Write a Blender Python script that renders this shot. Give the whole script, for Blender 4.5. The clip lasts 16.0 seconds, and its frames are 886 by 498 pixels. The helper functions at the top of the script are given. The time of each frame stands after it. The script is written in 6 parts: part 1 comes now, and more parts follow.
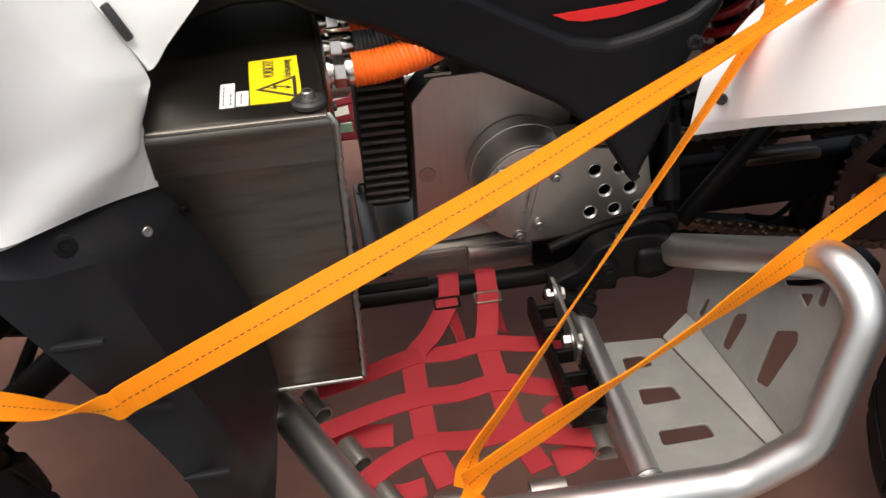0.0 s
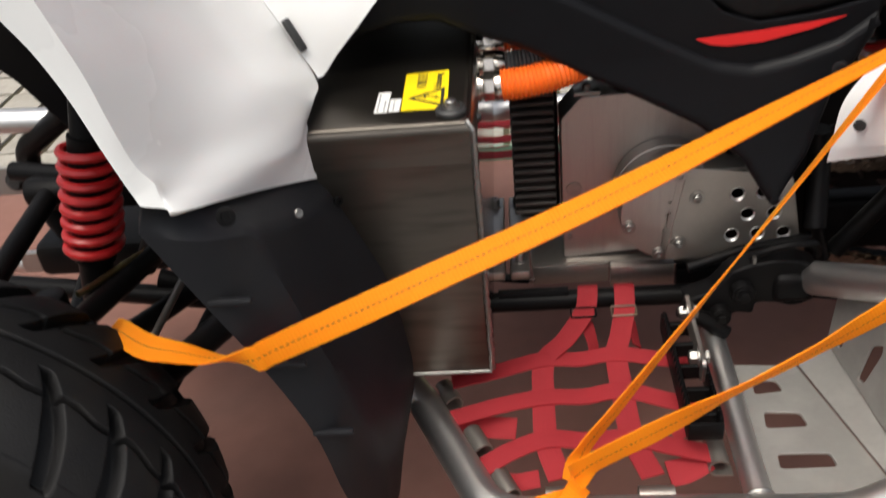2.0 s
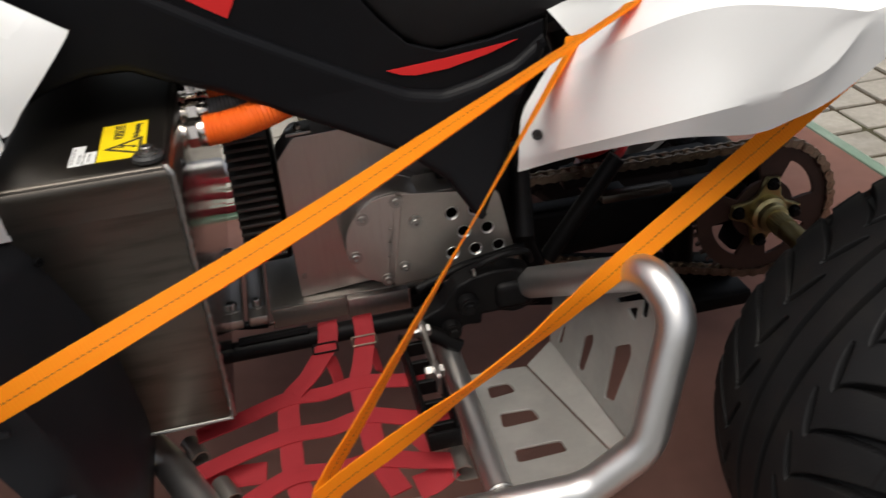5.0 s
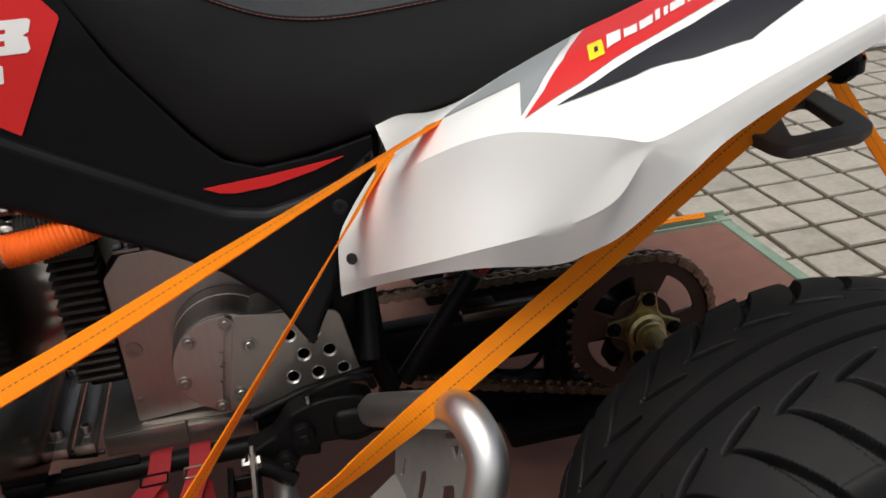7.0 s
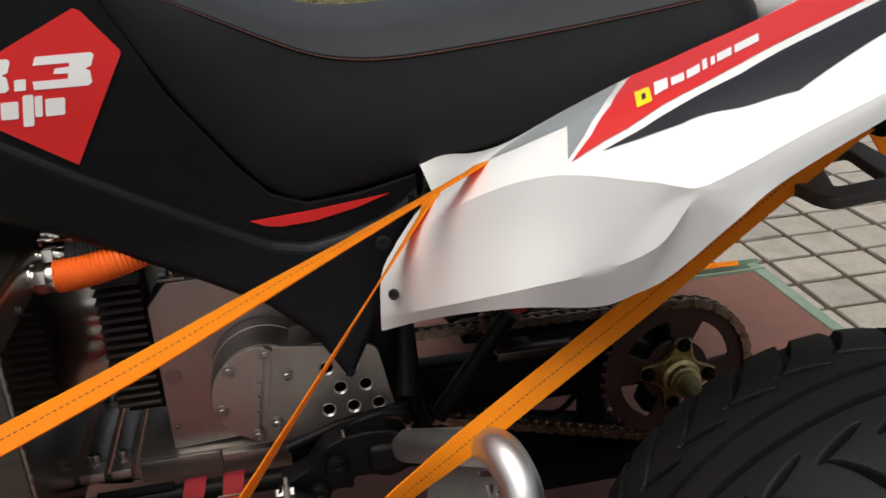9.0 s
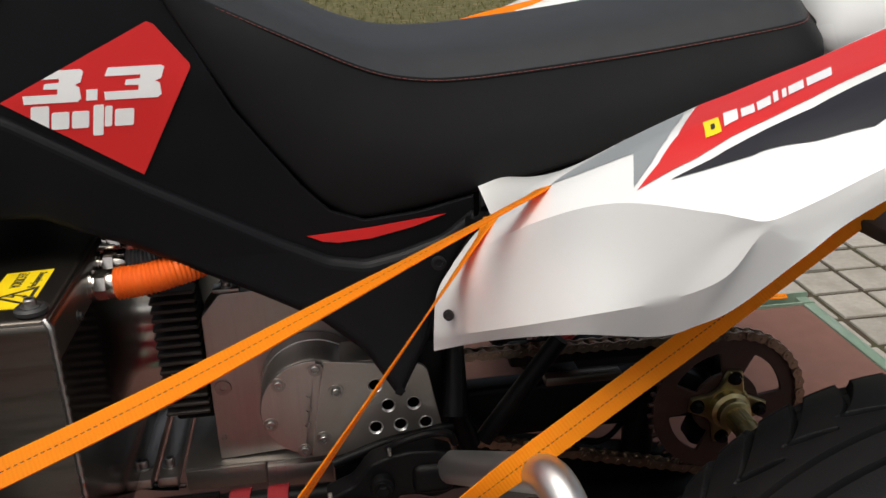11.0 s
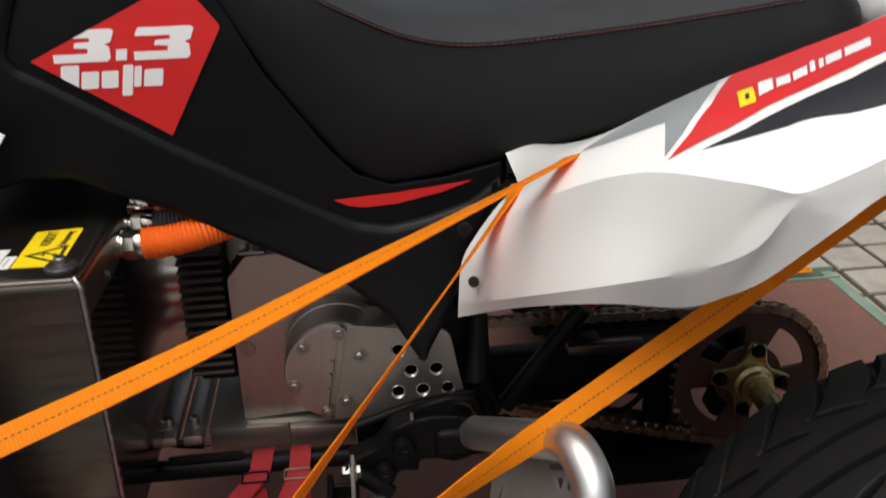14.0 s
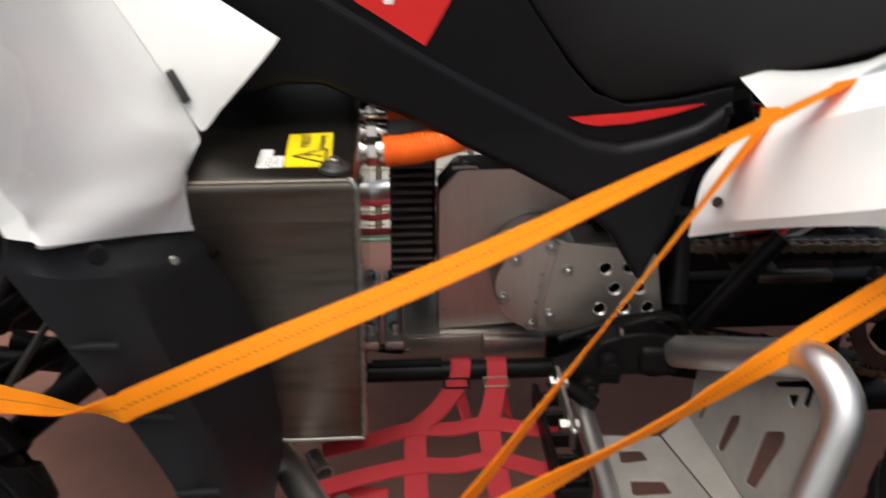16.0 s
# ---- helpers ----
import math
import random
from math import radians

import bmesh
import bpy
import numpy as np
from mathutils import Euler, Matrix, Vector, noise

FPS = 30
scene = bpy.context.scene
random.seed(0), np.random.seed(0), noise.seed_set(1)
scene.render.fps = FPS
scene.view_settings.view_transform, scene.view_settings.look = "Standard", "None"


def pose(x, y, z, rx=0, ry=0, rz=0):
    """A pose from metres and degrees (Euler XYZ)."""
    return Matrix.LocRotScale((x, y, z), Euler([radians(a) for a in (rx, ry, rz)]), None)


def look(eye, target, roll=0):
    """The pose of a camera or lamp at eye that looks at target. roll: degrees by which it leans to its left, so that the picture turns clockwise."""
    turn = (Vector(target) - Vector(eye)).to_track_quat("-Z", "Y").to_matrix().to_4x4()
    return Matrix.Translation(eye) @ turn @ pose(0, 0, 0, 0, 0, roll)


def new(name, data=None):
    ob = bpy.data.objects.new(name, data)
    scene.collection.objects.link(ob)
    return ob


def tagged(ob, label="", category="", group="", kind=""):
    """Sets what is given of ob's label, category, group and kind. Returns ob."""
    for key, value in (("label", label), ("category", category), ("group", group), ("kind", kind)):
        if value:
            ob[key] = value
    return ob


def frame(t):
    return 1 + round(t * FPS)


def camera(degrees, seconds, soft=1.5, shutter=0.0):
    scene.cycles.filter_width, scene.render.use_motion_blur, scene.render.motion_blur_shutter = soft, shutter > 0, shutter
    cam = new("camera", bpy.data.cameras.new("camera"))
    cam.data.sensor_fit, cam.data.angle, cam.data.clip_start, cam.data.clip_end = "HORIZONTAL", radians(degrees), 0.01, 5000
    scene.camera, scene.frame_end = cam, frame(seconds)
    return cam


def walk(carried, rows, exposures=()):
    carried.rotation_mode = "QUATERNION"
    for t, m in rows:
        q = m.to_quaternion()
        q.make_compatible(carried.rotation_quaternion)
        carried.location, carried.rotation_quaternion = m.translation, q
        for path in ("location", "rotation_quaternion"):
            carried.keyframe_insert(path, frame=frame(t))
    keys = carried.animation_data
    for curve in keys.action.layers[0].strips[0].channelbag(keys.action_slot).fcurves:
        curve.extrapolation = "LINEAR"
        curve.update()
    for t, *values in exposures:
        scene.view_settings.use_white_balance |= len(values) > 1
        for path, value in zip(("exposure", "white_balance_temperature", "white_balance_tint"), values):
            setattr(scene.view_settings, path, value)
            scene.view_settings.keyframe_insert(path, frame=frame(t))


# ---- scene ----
cam = camera(52.4, 16.0, 1.5, 0.5)
METRES, EYE, TILT, LEAN, TURN = 1.1, 0.89, -36.0, 2.0, -10.0
ROWS = [
    (0.0, 0.0, 0.0, 0.0, 0.0, 0.0, -0.0),
    (0.5, -0.0054, -0.0251, -0.0064, 0.94, 0.76, -2.6),
    (1.0, 0.0782, -0.0255, -0.0132, 9.12, 1.28, -4.46),
    (1.5, 0.1021, -0.0145, -0.0283, 16.18, -1.46, -3.96),
    (2.0, 0.0622, -0.0522, -0.024, 12.37, 1.45, -4.54),
    (2.5, -0.0109, -0.1006, -0.0267, 8.19, 6.22, -3.33),
    (3.0, -0.0435, -0.1094, -0.046, 5.09, 8.97, -5.24),
    (3.5, -0.0319, -0.0902, -0.0701, 2.69, 6.33, -2.13),
    (4.0, 0.0036, -0.0918, -0.0622, 1.5, 8.15, -0.5),
    (4.5, 0.0444, -0.0741, -0.0482, -0.64, 8.16, 0.7),
    (5.0, 0.1203, -0.0584, -0.0526, -0.81, 5.57, 3.75),
    (7.5, 0.2809, -0.0091, -0.0148, -1.67, 11.9, 3.79),
    (8.0, 0.281, -0.0114, -0.0135, -1.87, 12.14, 4.28),
    (8.5, 0.2708, -0.0143, -0.0154, -1.36, 12.64, 2.92),
    (9.0, 0.2631, -0.0228, -0.02, -0.27, 13.44, 1.59),
    (11.5, 0.2407, -0.024, -0.0173, 1.65, 14.66, -1.63),
    (12.0, 0.2372, -0.0283, -0.0193, 1.98, 14.62, -2.06),
    (12.5, 0.2388, -0.0294, -0.0199, 2.6, 14.55, -2.41),
    (13.0, 0.2399, -0.0327, -0.0182, 3.04, 14.5, -2.81),
    (13.5, 0.2417, -0.0306, -0.0201, 2.6, 14.23, -2.95),
    (14.0, 0.2407, -0.0223, -0.0185, 2.44, 12.54, -2.56),
    (14.5, 0.2344, -0.0041, -0.0316, 1.7, 8.87, -2.49),
    (15.0, 0.2164, -0.0164, -0.043, 3.37, 8.24, -3.51),
    (15.5, 0.1687, -0.0279, -0.0603, 4.97, 6.88, -4.32),
    (16.0, 0.0548, -0.0526, -0.0591, 3.76, 8.57, -5.62),
]
walk(cam, [(t, pose(0, 0, EYE, TILT, LEAN, TURN) @ pose(METRES * x, METRES * y, METRES * z, 90 + pitch, roll, yaw)) for t, x, y, z, yaw, pitch, roll in ROWS],
     [(0.0, 0.38), (1.5, 0.32), (2.0, 0.28), (3.0, -0.05), (4.5, -0.08), (5.0, -0.12), (7.5, -0.22), (9.0, -0.27), (13.5, -0.22), (14.5, -0.33), (15.0, -0.18), (15.5, 0.11), (16.0, 0.18)])

from mathutils.bvhtree import BVHTree

# ---- light ----
world = bpy.data.worlds.new("overcast_sky")
scene.world = world
world.use_nodes = True
wn = world.node_tree.nodes
wl = world.node_tree.links
sky = wn.new("ShaderNodeTexSky")
sky.sky_type = "NISHITA"
sky.sun_disc = False
sky.sun_elevation, sky.sun_rotation = radians(67), radians(210)
sky.dust_density, sky.air_density, sky.ozone_density = 6.0, 1.0, 1.0
grey = wn.new("ShaderNodeHueSaturation")
grey.inputs["Saturation"].default_value = 0.4
wl.new(sky.outputs[0], grey.inputs["Color"])
wl.new(grey.outputs[0], wn["Background"].inputs[0])
wn["Background"].inputs[1].default_value = 0.15

sun = new("sun", bpy.data.lights.new("sun", "SUN"))
sun.data.energy, sun.data.angle, sun.data.color = 1.9, radians(50), (1.0, 0.95, 0.83)
sun.matrix_world = look((-0.8, -0.85, 4.8), (0.2, 0.9, 0.0))


# ---- materials ----
def material(name, color, rough=0.5, metal=0.0, grain=0.0, scale=60.0, bump=0.0, bump_scale=200.0, stretch=(1, 1, 1), dirt=0.0, dirt_color=(0.1, 0.08, 0.06), dirt_scale=6.0, rough_var=0.0, coat=0.0, spec=0.5, rand=0.0):
    m = bpy.data.materials.new(name)
    m.use_nodes = True
    n, l = m.node_tree.nodes, m.node_tree.links
    b = n["Principled BSDF"]
    b.inputs["Roughness"].default_value, b.inputs["Metallic"].default_value = rough, metal
    b.inputs["Coat Weight"].default_value = coat
    b.inputs["Coat Roughness"].default_value = 0.12
    b.inputs["Specular IOR Level"].default_value = spec
    geo = n.new("ShaderNodeNewGeometry")
    mp = n.new("ShaderNodeMapping")
    mp.inputs["Scale"].default_value = stretch
    l.new(geo.outputs["Position"], mp.inputs[0])

    def noise_of(s, detail=4.0):
        t = n.new("ShaderNodeTexNoise")
        t.inputs["Scale"].default_value, t.inputs["Detail"].default_value = s, detail
        l.new(mp.outputs[0], t.inputs["Vector"])
        return t.outputs["Fac"]

    def mix(fac, a, c, blend="MIX"):
        x = n.new("ShaderNodeMix")
        x.data_type, x.blend_type = "RGBA", blend
        if isinstance(fac, float):
            x.inputs[0].default_value = fac
        else:
            l.new(fac, x.inputs[0])
        for sock, v in ((x.inputs[6], a), (x.inputs[7], c)):
            if isinstance(v, tuple):
                sock.default_value = (*v, 1) if len(v) == 3 else v
            else:
                l.new(v, sock)
        return x.outputs[2]

    col = tuple(color)
    if grain:
        lo = tuple(c * (1 - grain) for c in color)
        hi = tuple(min(1, c * (1 + grain)) for c in color)
        col = mix(noise_of(scale), lo, hi)
    if dirt:
        r = n.new("ShaderNodeMapRange")
        r.inputs[1].default_value, r.inputs[2].default_value, r.inputs[4].default_value = 0.48, 0.72, dirt
        l.new(noise_of(dirt_scale, 6.0), r.inputs[0])
        col = mix(r.outputs[0], col, tuple(dirt_color))
    if rand:
        oi = n.new("ShaderNodeObjectInfo")
        hs = n.new("ShaderNodeHueSaturation")
        rr = n.new("ShaderNodeMapRange")
        rr.inputs[3].default_value, rr.inputs[4].default_value = 1 - rand, 1 + rand
        l.new(oi.outputs["Random"], rr.inputs[0])
        l.new(rr.outputs[0], hs.inputs["Value"])
        if isinstance(col, tuple):
            hs.inputs["Color"].default_value = (*col, 1)
        else:
            l.new(col, hs.inputs["Color"])
        col = hs.outputs[0]
    if isinstance(col, tuple):
        b.inputs["Base Color"].default_value = (*col, 1)
    else:
        l.new(col, b.inputs["Base Color"])
    if rough_var:
        r = n.new("ShaderNodeMapRange")
        r.inputs[3].default_value, r.inputs[4].default_value = max(0.02, rough - rough_var), min(1, rough + rough_var)
        l.new(noise_of(scale * 0.35, 5.0), r.inputs[0])
        l.new(r.outputs[0], b.inputs["Roughness"])
    if bump:
        bp = n.new("ShaderNodeBump")
        bp.inputs["Strength"].default_value, bp.inputs["Distance"].default_value = bump, 0.001
        l.new(noise_of(bump_scale, 3.0), bp.inputs["Height"])
        l.new(bp.outputs[0], b.inputs["Normal"])
    return m


def webbing(name, color, dark, thread, rib=2600.0, stitch=True, fuzz=0.0):
    """Woven strap: fine cross ribs and a dashed seam down the middle, in the strip's own coordinates."""
    m = bpy.data.materials.new(name)
    m.use_nodes = True
    n, l = m.node_tree.nodes, m.node_tree.links
    b = n["Principled BSDF"]
    b.inputs["Roughness"].default_value = 0.62
    b.inputs["Specular IOR Level"].default_value = 0.15
    b.inputs["Sheen Weight"].default_value, b.inputs["Sheen Roughness"].default_value = fuzz, 0.35
    b.inputs["Sheen Tint"].default_value = (1.0, 0.72, 0.10, 1)
    uv = n.new("ShaderNodeUVMap")
    sep = n.new("ShaderNodeSeparateXYZ")
    l.new(uv.outputs[0], sep.inputs[0])

    def calc(op, a, c=0.0):
        x = n.new("ShaderNodeMath")
        x.operation = op
        for sock, v in ((x.inputs[0], a), (x.inputs[1], c)):
            if isinstance(v, float):
                sock.default_value = v
            else:
                l.new(v, sock)
        return x.outputs[0]

    ribs = calc("SINE", calc("MULTIPLY", sep.outputs[1], rib))
    t = n.new("ShaderNodeTexNoise")
    t.inputs["Scale"].default_value, t.inputs["Detail"].default_value = 30.0, 6.0
    l.new(uv.outputs[0], t.inputs["Vector"])
    fac = calc("ADD", calc("MULTIPLY", ribs, 0.08), t.outputs["Fac"])
    x = n.new("ShaderNodeMix")
    x.data_type = "RGBA"
    l.new(fac, x.inputs[0])
    x.inputs[6].default_value, x.inputs[7].default_value = (*dark, 1), (*color, 1)
    col = x.outputs[2]
    if stitch:
        mid = calc("LESS_THAN", calc("ABSOLUTE", calc("SUBTRACT", sep.outputs[0], 0.5)), 0.024)
        dash = calc("LESS_THAN", calc("FRACT", calc("MULTIPLY", sep.outputs[1], 125.0)), 0.62)
        y = n.new("ShaderNodeMix")
        y.data_type = "RGBA"
        l.new(calc("MULTIPLY", mid, dash), y.inputs[0])
        l.new(col, y.inputs[6])
        y.inputs[7].default_value = (*thread, 1)
        col = y.outputs[2]
    l.new(col, b.inputs["Base Color"])
    bp = n.new("ShaderNodeBump")
    bp.inputs["Strength"].default_value, bp.inputs["Distance"].default_value = 0.32, 0.0005
    l.new(ribs, bp.inputs["Height"])
    l.new(bp.outputs[0], b.inputs["Normal"])
    thin = n.new("ShaderNodeBsdfTranslucent")
    deep = n.new("ShaderNodeMix")
    deep.data_type, deep.blend_type = "RGBA", "MULTIPLY"
    deep.inputs[0].default_value = 1.0
    l.new(col, deep.inputs[6])
    deep.inputs[7].default_value = (1.0, 0.14, 0.5, 1)
    l.new(deep.outputs[2], thin.inputs["Color"])
    both = n.new("ShaderNodeMixShader")
    both.inputs[0].default_value = 0.42
    l.new(b.outputs[0], both.inputs[1])
    l.new(thin.outputs[0], both.inputs[2])
    # the open weave lets a little light straight through
    gaps = n.new("ShaderNodeBsdfTransparent")
    gaps.inputs["Color"].default_value = (color[0], color[1] * 0.5, color[2], 1)
    weave = n.new("ShaderNodeMixShader")
    weave.inputs[0].default_value = 0.08
    l.new(both.outputs[0], weave.inputs[1])
    l.new(gaps.outputs[0], weave.inputs[2])
    l.new(weave.outputs[0], n["Material Output"].inputs[0])
    return m


M_STEEL = material("brushed_steel", (0.122, 0.108, 0.093), 0.36, 1.0, 0.06, 20, 0.05, 420, (1, 1, 8), 0.75, (0.075, 0.066, 0.057), 11, 0.07)
M_POLISHED = material("smooth_rolled_steel", (0.26, 0.24, 0.22), 0.13, 1.0, 0.05, 20, 0.02, 300, (1, 1, 8), 0.25, (0.20, 0.18, 0.16), 9, 0.04)
M_ALU = material("raw_aluminium", (0.40, 0.373, 0.35), 0.42, 1.0, 0.07, 90, 0.08, 500, (14, 1, 1), 0.3, (0.31, 0.28, 0.26), 12, 0.08)
M_ALU_SHEET = material("blasted_aluminium", (0.33, 0.308, 0.282), 0.40, 0.9, 0.06, 160, 0.1, 700, (1, 1, 1), 0.35, (0.31, 0.28, 0.25), 14, 0.08)
M_PLATE = material("matt_aluminium_sheet", (0.30, 0.29, 0.272), 0.50, 0.55, 0.06, 160, 0.1, 700, (1, 1, 1), 0.4, (0.45, 0.43, 0.40), 18, 0.08)
M_TUBE = material("satin_alloy_tube", (0.62, 0.61, 0.60), 0.40, 1.0, 0.04, 120, 0.05, 900, (1, 1, 1), 0.15, (0.5, 0.48, 0.46), 20, 0.06)
M_CHROME = material("nickel_plate", (0.58, 0.53, 0.47), 0.2, 1.0, 0.04, 80)
M_BOLT = material("zinc_bolt", (0.30, 0.29, 0.275), 0.36, 1.0, 0.15, 300)
M_BRASS = material("yellow_zinc", (0.42, 0.36, 0.18), 0.34, 1.0, 0.25, 90, 0.1, 400, (1, 1, 1), 0.5, (0.16, 0.13, 0.07), 30, 0.1)
M_WHITE = material("white_fender_plastic", (0.80, 0.80, 0.79), 0.26, 0.0, 0.02, 8, 0.03, 900, (1, 1, 1), 0.10, (0.66, 0.65, 0.62), 11, 0.08, 0.25)
M_BLACK = material("black_body_plastic", (0.0042, 0.0043, 0.0054), 0.42, 0.0, 0.25, 40, 0.12, 1600, (1, 1, 1), 0.15, (0.010, 0.009, 0.009), 12, 0.08, spec=0.15)
M_GUARD = material("dark_grey_moulded_plastic", (0.0095, 0.0098, 0.0118), 0.48, 0.0, 0.15, 30, 0.2, 1500, (1, 1, 1), 0.25, (0.022, 0.021, 0.019), 14, 0.08, spec=0.2)
M_RIDGE = material("grey_edge_plastic", (0.008, 0.008, 0.0092), 0.55, 0.0, 0.1, 60, 0.1, 1500, spec=0.25)
M_FRAME = material("black_frame_paint", (0.0036, 0.0034, 0.0037), 0.42, 0.0, 0.3, 30, 0.15, 300, (1, 1, 1), 0.3, (0.009, 0.007, 0.005), 18, 0.12, spec=0.10)
M_VINYL = material("black_seat_vinyl", (0.0045, 0.0043, 0.0048), 0.55, 0.0, 0.2, 50, 0.35, 1100, (1, 1, 1), 0.2, (0.010, 0.010, 0.010), 7, 0.06, spec=0.2)
M_VINYL_TOP = material("grey_grained_seat_vinyl", (0.030, 0.0315, 0.034), 0.50, 0.0, 0.2, 60, 0.5, 900, (1, 1, 1), 0.2, (0.036, 0.037, 0.038), 7, 0.06, spec=0.2)
M_RACK = material("dusty_black_steel", (0.040, 0.032, 0.028), 0.55, 0.0, 0.3, 40, 0.1, 300, (1, 1, 1), 0.4, (0.055, 0.045, 0.040), 20, 0.1)
M_RUBBER = material("tyre_rubber", (0.0050, 0.0049, 0.0054), 0.60, 0.0, 0.35, 60, 0.35, 500, (1, 1, 1), 0.55, (0.0120, 0.0105, 0.0092), 22, 0.12, spec=0.22)
M_RED = material("red_vinyl_film", (0.60, 0.022, 0.022), 0.45, 0.0, 0.04, 20, 0.0, 100, spec=0.25)
M_GREYFILM = material("grey_vinyl_film", (0.26, 0.28, 0.29), 0.45, 0.0, 0.04, 20, spec=0.25)
M_DARKFILM = material("charcoal_vinyl_film", (0.020, 0.020, 0.026), 0.45, 0.0, 0.06, 20, spec=0.15)
M_WHITEFILM = material("white_vinyl_film", (0.80, 0.80, 0.80), 0.35, 0.0, 0.03, 20)
M_YELLOW = material("yellow_label_film", (0.90, 0.66, 0.01), 0.38, 0.0, 0.03, 40)
M_INK = material("black_ink", (0.02, 0.02, 0.02), 0.5)
M_LABEL = material("paper_label", (0.72, 0.72, 0.70), 0.6, 0.0, 0.04, 80)
M_INKGREY = material("grey_ink", (0.12, 0.12, 0.13), 0.6)
M_HOSE = material("orange_corrugated_hose", (0.80, 0.13, 0.012), 0.42, 0.0, 0.06, 60, 0.05, 600)
M_HOSEGREY = material("grey_corrugated_hose", (0.12, 0.12, 0.12), 0.5, 0.0, 0.1, 60)
M_SPRING = material("red_spring_paint", (0.42, 0.012, 0.014), 0.35, 0.0, 0.15, 60, 0.05, 300, (1, 1, 1), 0.3, (0.12, 0.02, 0.02), 40, 0.05)
M_CHAIN = material("worn_chain_steel", (0.31, 0.25, 0.195), 0.34, 1.0, 0.3, 200, 0.1, 500, (1, 1, 1), 0.5, (0.09, 0.06, 0.045), 60, 0.1)
M_SPROCKET = material("rusty_sprocket_steel", (0.045, 0.020, 0.014), 0.6, 0.2, 0.3, 60, 0.15, 400, (1, 1, 1), 0.5, (0.02, 0.011, 0.008), 25, 0.1)
M_BED = material("red_brown_coated_plywood", (0.200, 0.101, 0.080), 0.8, 0.0, 0.16, 22, 0.12, 260, (1, 1, 1), 0.45, (0.16, 0.095, 0.08), 4, 0.12, spec=0.15)
M_GREEN = material("pale_green_trailer_paint", (0.21, 0.30, 0.22), 0.42, 0.0, 0.12, 30, 0.1, 300, (1, 1, 1), 0.5, (0.40, 0.43, 0.38), 9, 0.1)
M_PAVER = material("concrete_paver", (0.315, 0.29, 0.25), 0.88, 0.0, 0.22, 45, 0.6, 260, (1, 1, 1), 0.55, (0.20, 0.182, 0.15), 9, 0.05, 0, 0.3, 0.12)
M_SOIL = material("mossy_joint_soil", (0.048, 0.034, 0.018), 0.95, 0.0, 0.5, 40, 0.6, 120, (1, 1, 1), 0.6, (0.05, 0.062, 0.018), 5)
M_STONE = material("granite_kerb_stone", (0.33, 0.33, 0.34), 0.8, 0.0, 0.3, 90, 0.6, 120, (1, 1, 1), 0.4, (0.22, 0.22, 0.21), 8, 0, 0, 0.4, 0.12)
M_TURF = material("dry_lawn", (0.080, 0.076, 0.022), 0.95, 0.0, 0.7, 30, 0.8, 60, (1, 1, 1), 0.9, (0.19, 0.145, 0.065), 7)
M_BLADE = material("grass_blades", (0.10, 0.10, 0.026), 0.8, 0.0, 0.7, 12, 0, 100, (1, 1, 1), 0.8, (0.25, 0.19, 0.09), 5)
M_NET = webbing("red_net_webbing", (0.60, 0.062, 0.075), (0.44, 0.042, 0.052), (0.2, 0.02, 0.02), 7000.0, False)
M_STRAP = webbing("orange_strap_webbing", (1.0, 0.425, 0.014), (1.0, 0.325, 0.010), (0.10, 0.03, 0.01), 1960.0, False, 0.9)
M_SEWING = material("red_brown_thread", (0.20, 0.055, 0.042), 0.6)
M_THREAD = material("dark_thread", (0.09, 0.025, 0.008), 0.7)


# ---- mesh helpers ----
def finish(name, me, mat, parent=None, label="", sharp=35.0):
    me.name = name
    me.materials.clear()
    me.materials.append(mat)
    me.polygons.foreach_set("use_smooth", [True] * len(me.polygons))
    me.set_sharp_from_angle(angle=radians(8.0 if me.get("sheet") else sharp))
    ob = new(name, me)
    if parent:
        ob.parent = parent
        top = parent
        while top.parent:
            top = top.parent
        if parent is top:
            ob.matrix_parent_inverse = Matrix.Translation(-parent.location)
    if label:
        ob["label"] = label
    return ob


def part(name, bm, mat, parent=None, label="", sharp=35.0):
    bmesh.ops.recalc_face_normals(bm, faces=bm.faces)
    me = bpy.data.meshes.new(name)
    bm.to_mesh(me)
    bm.free()
    return finish(name, me, mat, parent, label, sharp)


def thing(name, place, label, category, group="", kind=""):
    ob = new(name)
    ob.empty_display_size = 0.1
    ob.location = place
    return tagged(ob, label, category, group, kind)


def flat(mesh_name, outlines, thick, bevel=0.0, m=None, steps=1):
    """A sheet cut from outlines in its plane (the first is the edge, the others are holes), with rounded edges."""
    cu = bpy.data.curves.new(mesh_name, "CURVE")
    cu.dimensions, cu.fill_mode = "2D", "BOTH"
    cu.extrude, cu.bevel_depth, cu.bevel_resolution = max(0.0, thick / 2 - bevel), bevel, steps
    cu.offset = -bevel
    for pts in outlines:
        sp = cu.splines.new("POLY")
        sp.points.add(len(pts) - 1)
        for p, c in zip(sp.points, pts):
            p.co = (c[0], c[1], 0, 1)
        sp.use_cyclic_u = True
    ob = new(mesh_name, cu)
    dg = bpy.context.evaluated_depsgraph_get()
    me = bpy.data.meshes.new_from_object(ob.evaluated_get(dg))
    bpy.data.objects.remove(ob)
    bpy.data.curves.remove(cu)
    bm = bmesh.new()
    bm.from_mesh(me)
    bmesh.ops.remove_doubles(bm, verts=bm.verts, dist=0.00002)
    bm.to_mesh(me)
    bm.free()
    if m is not None:
        me.transform(m)
    me["sheet"] = 1
    return me


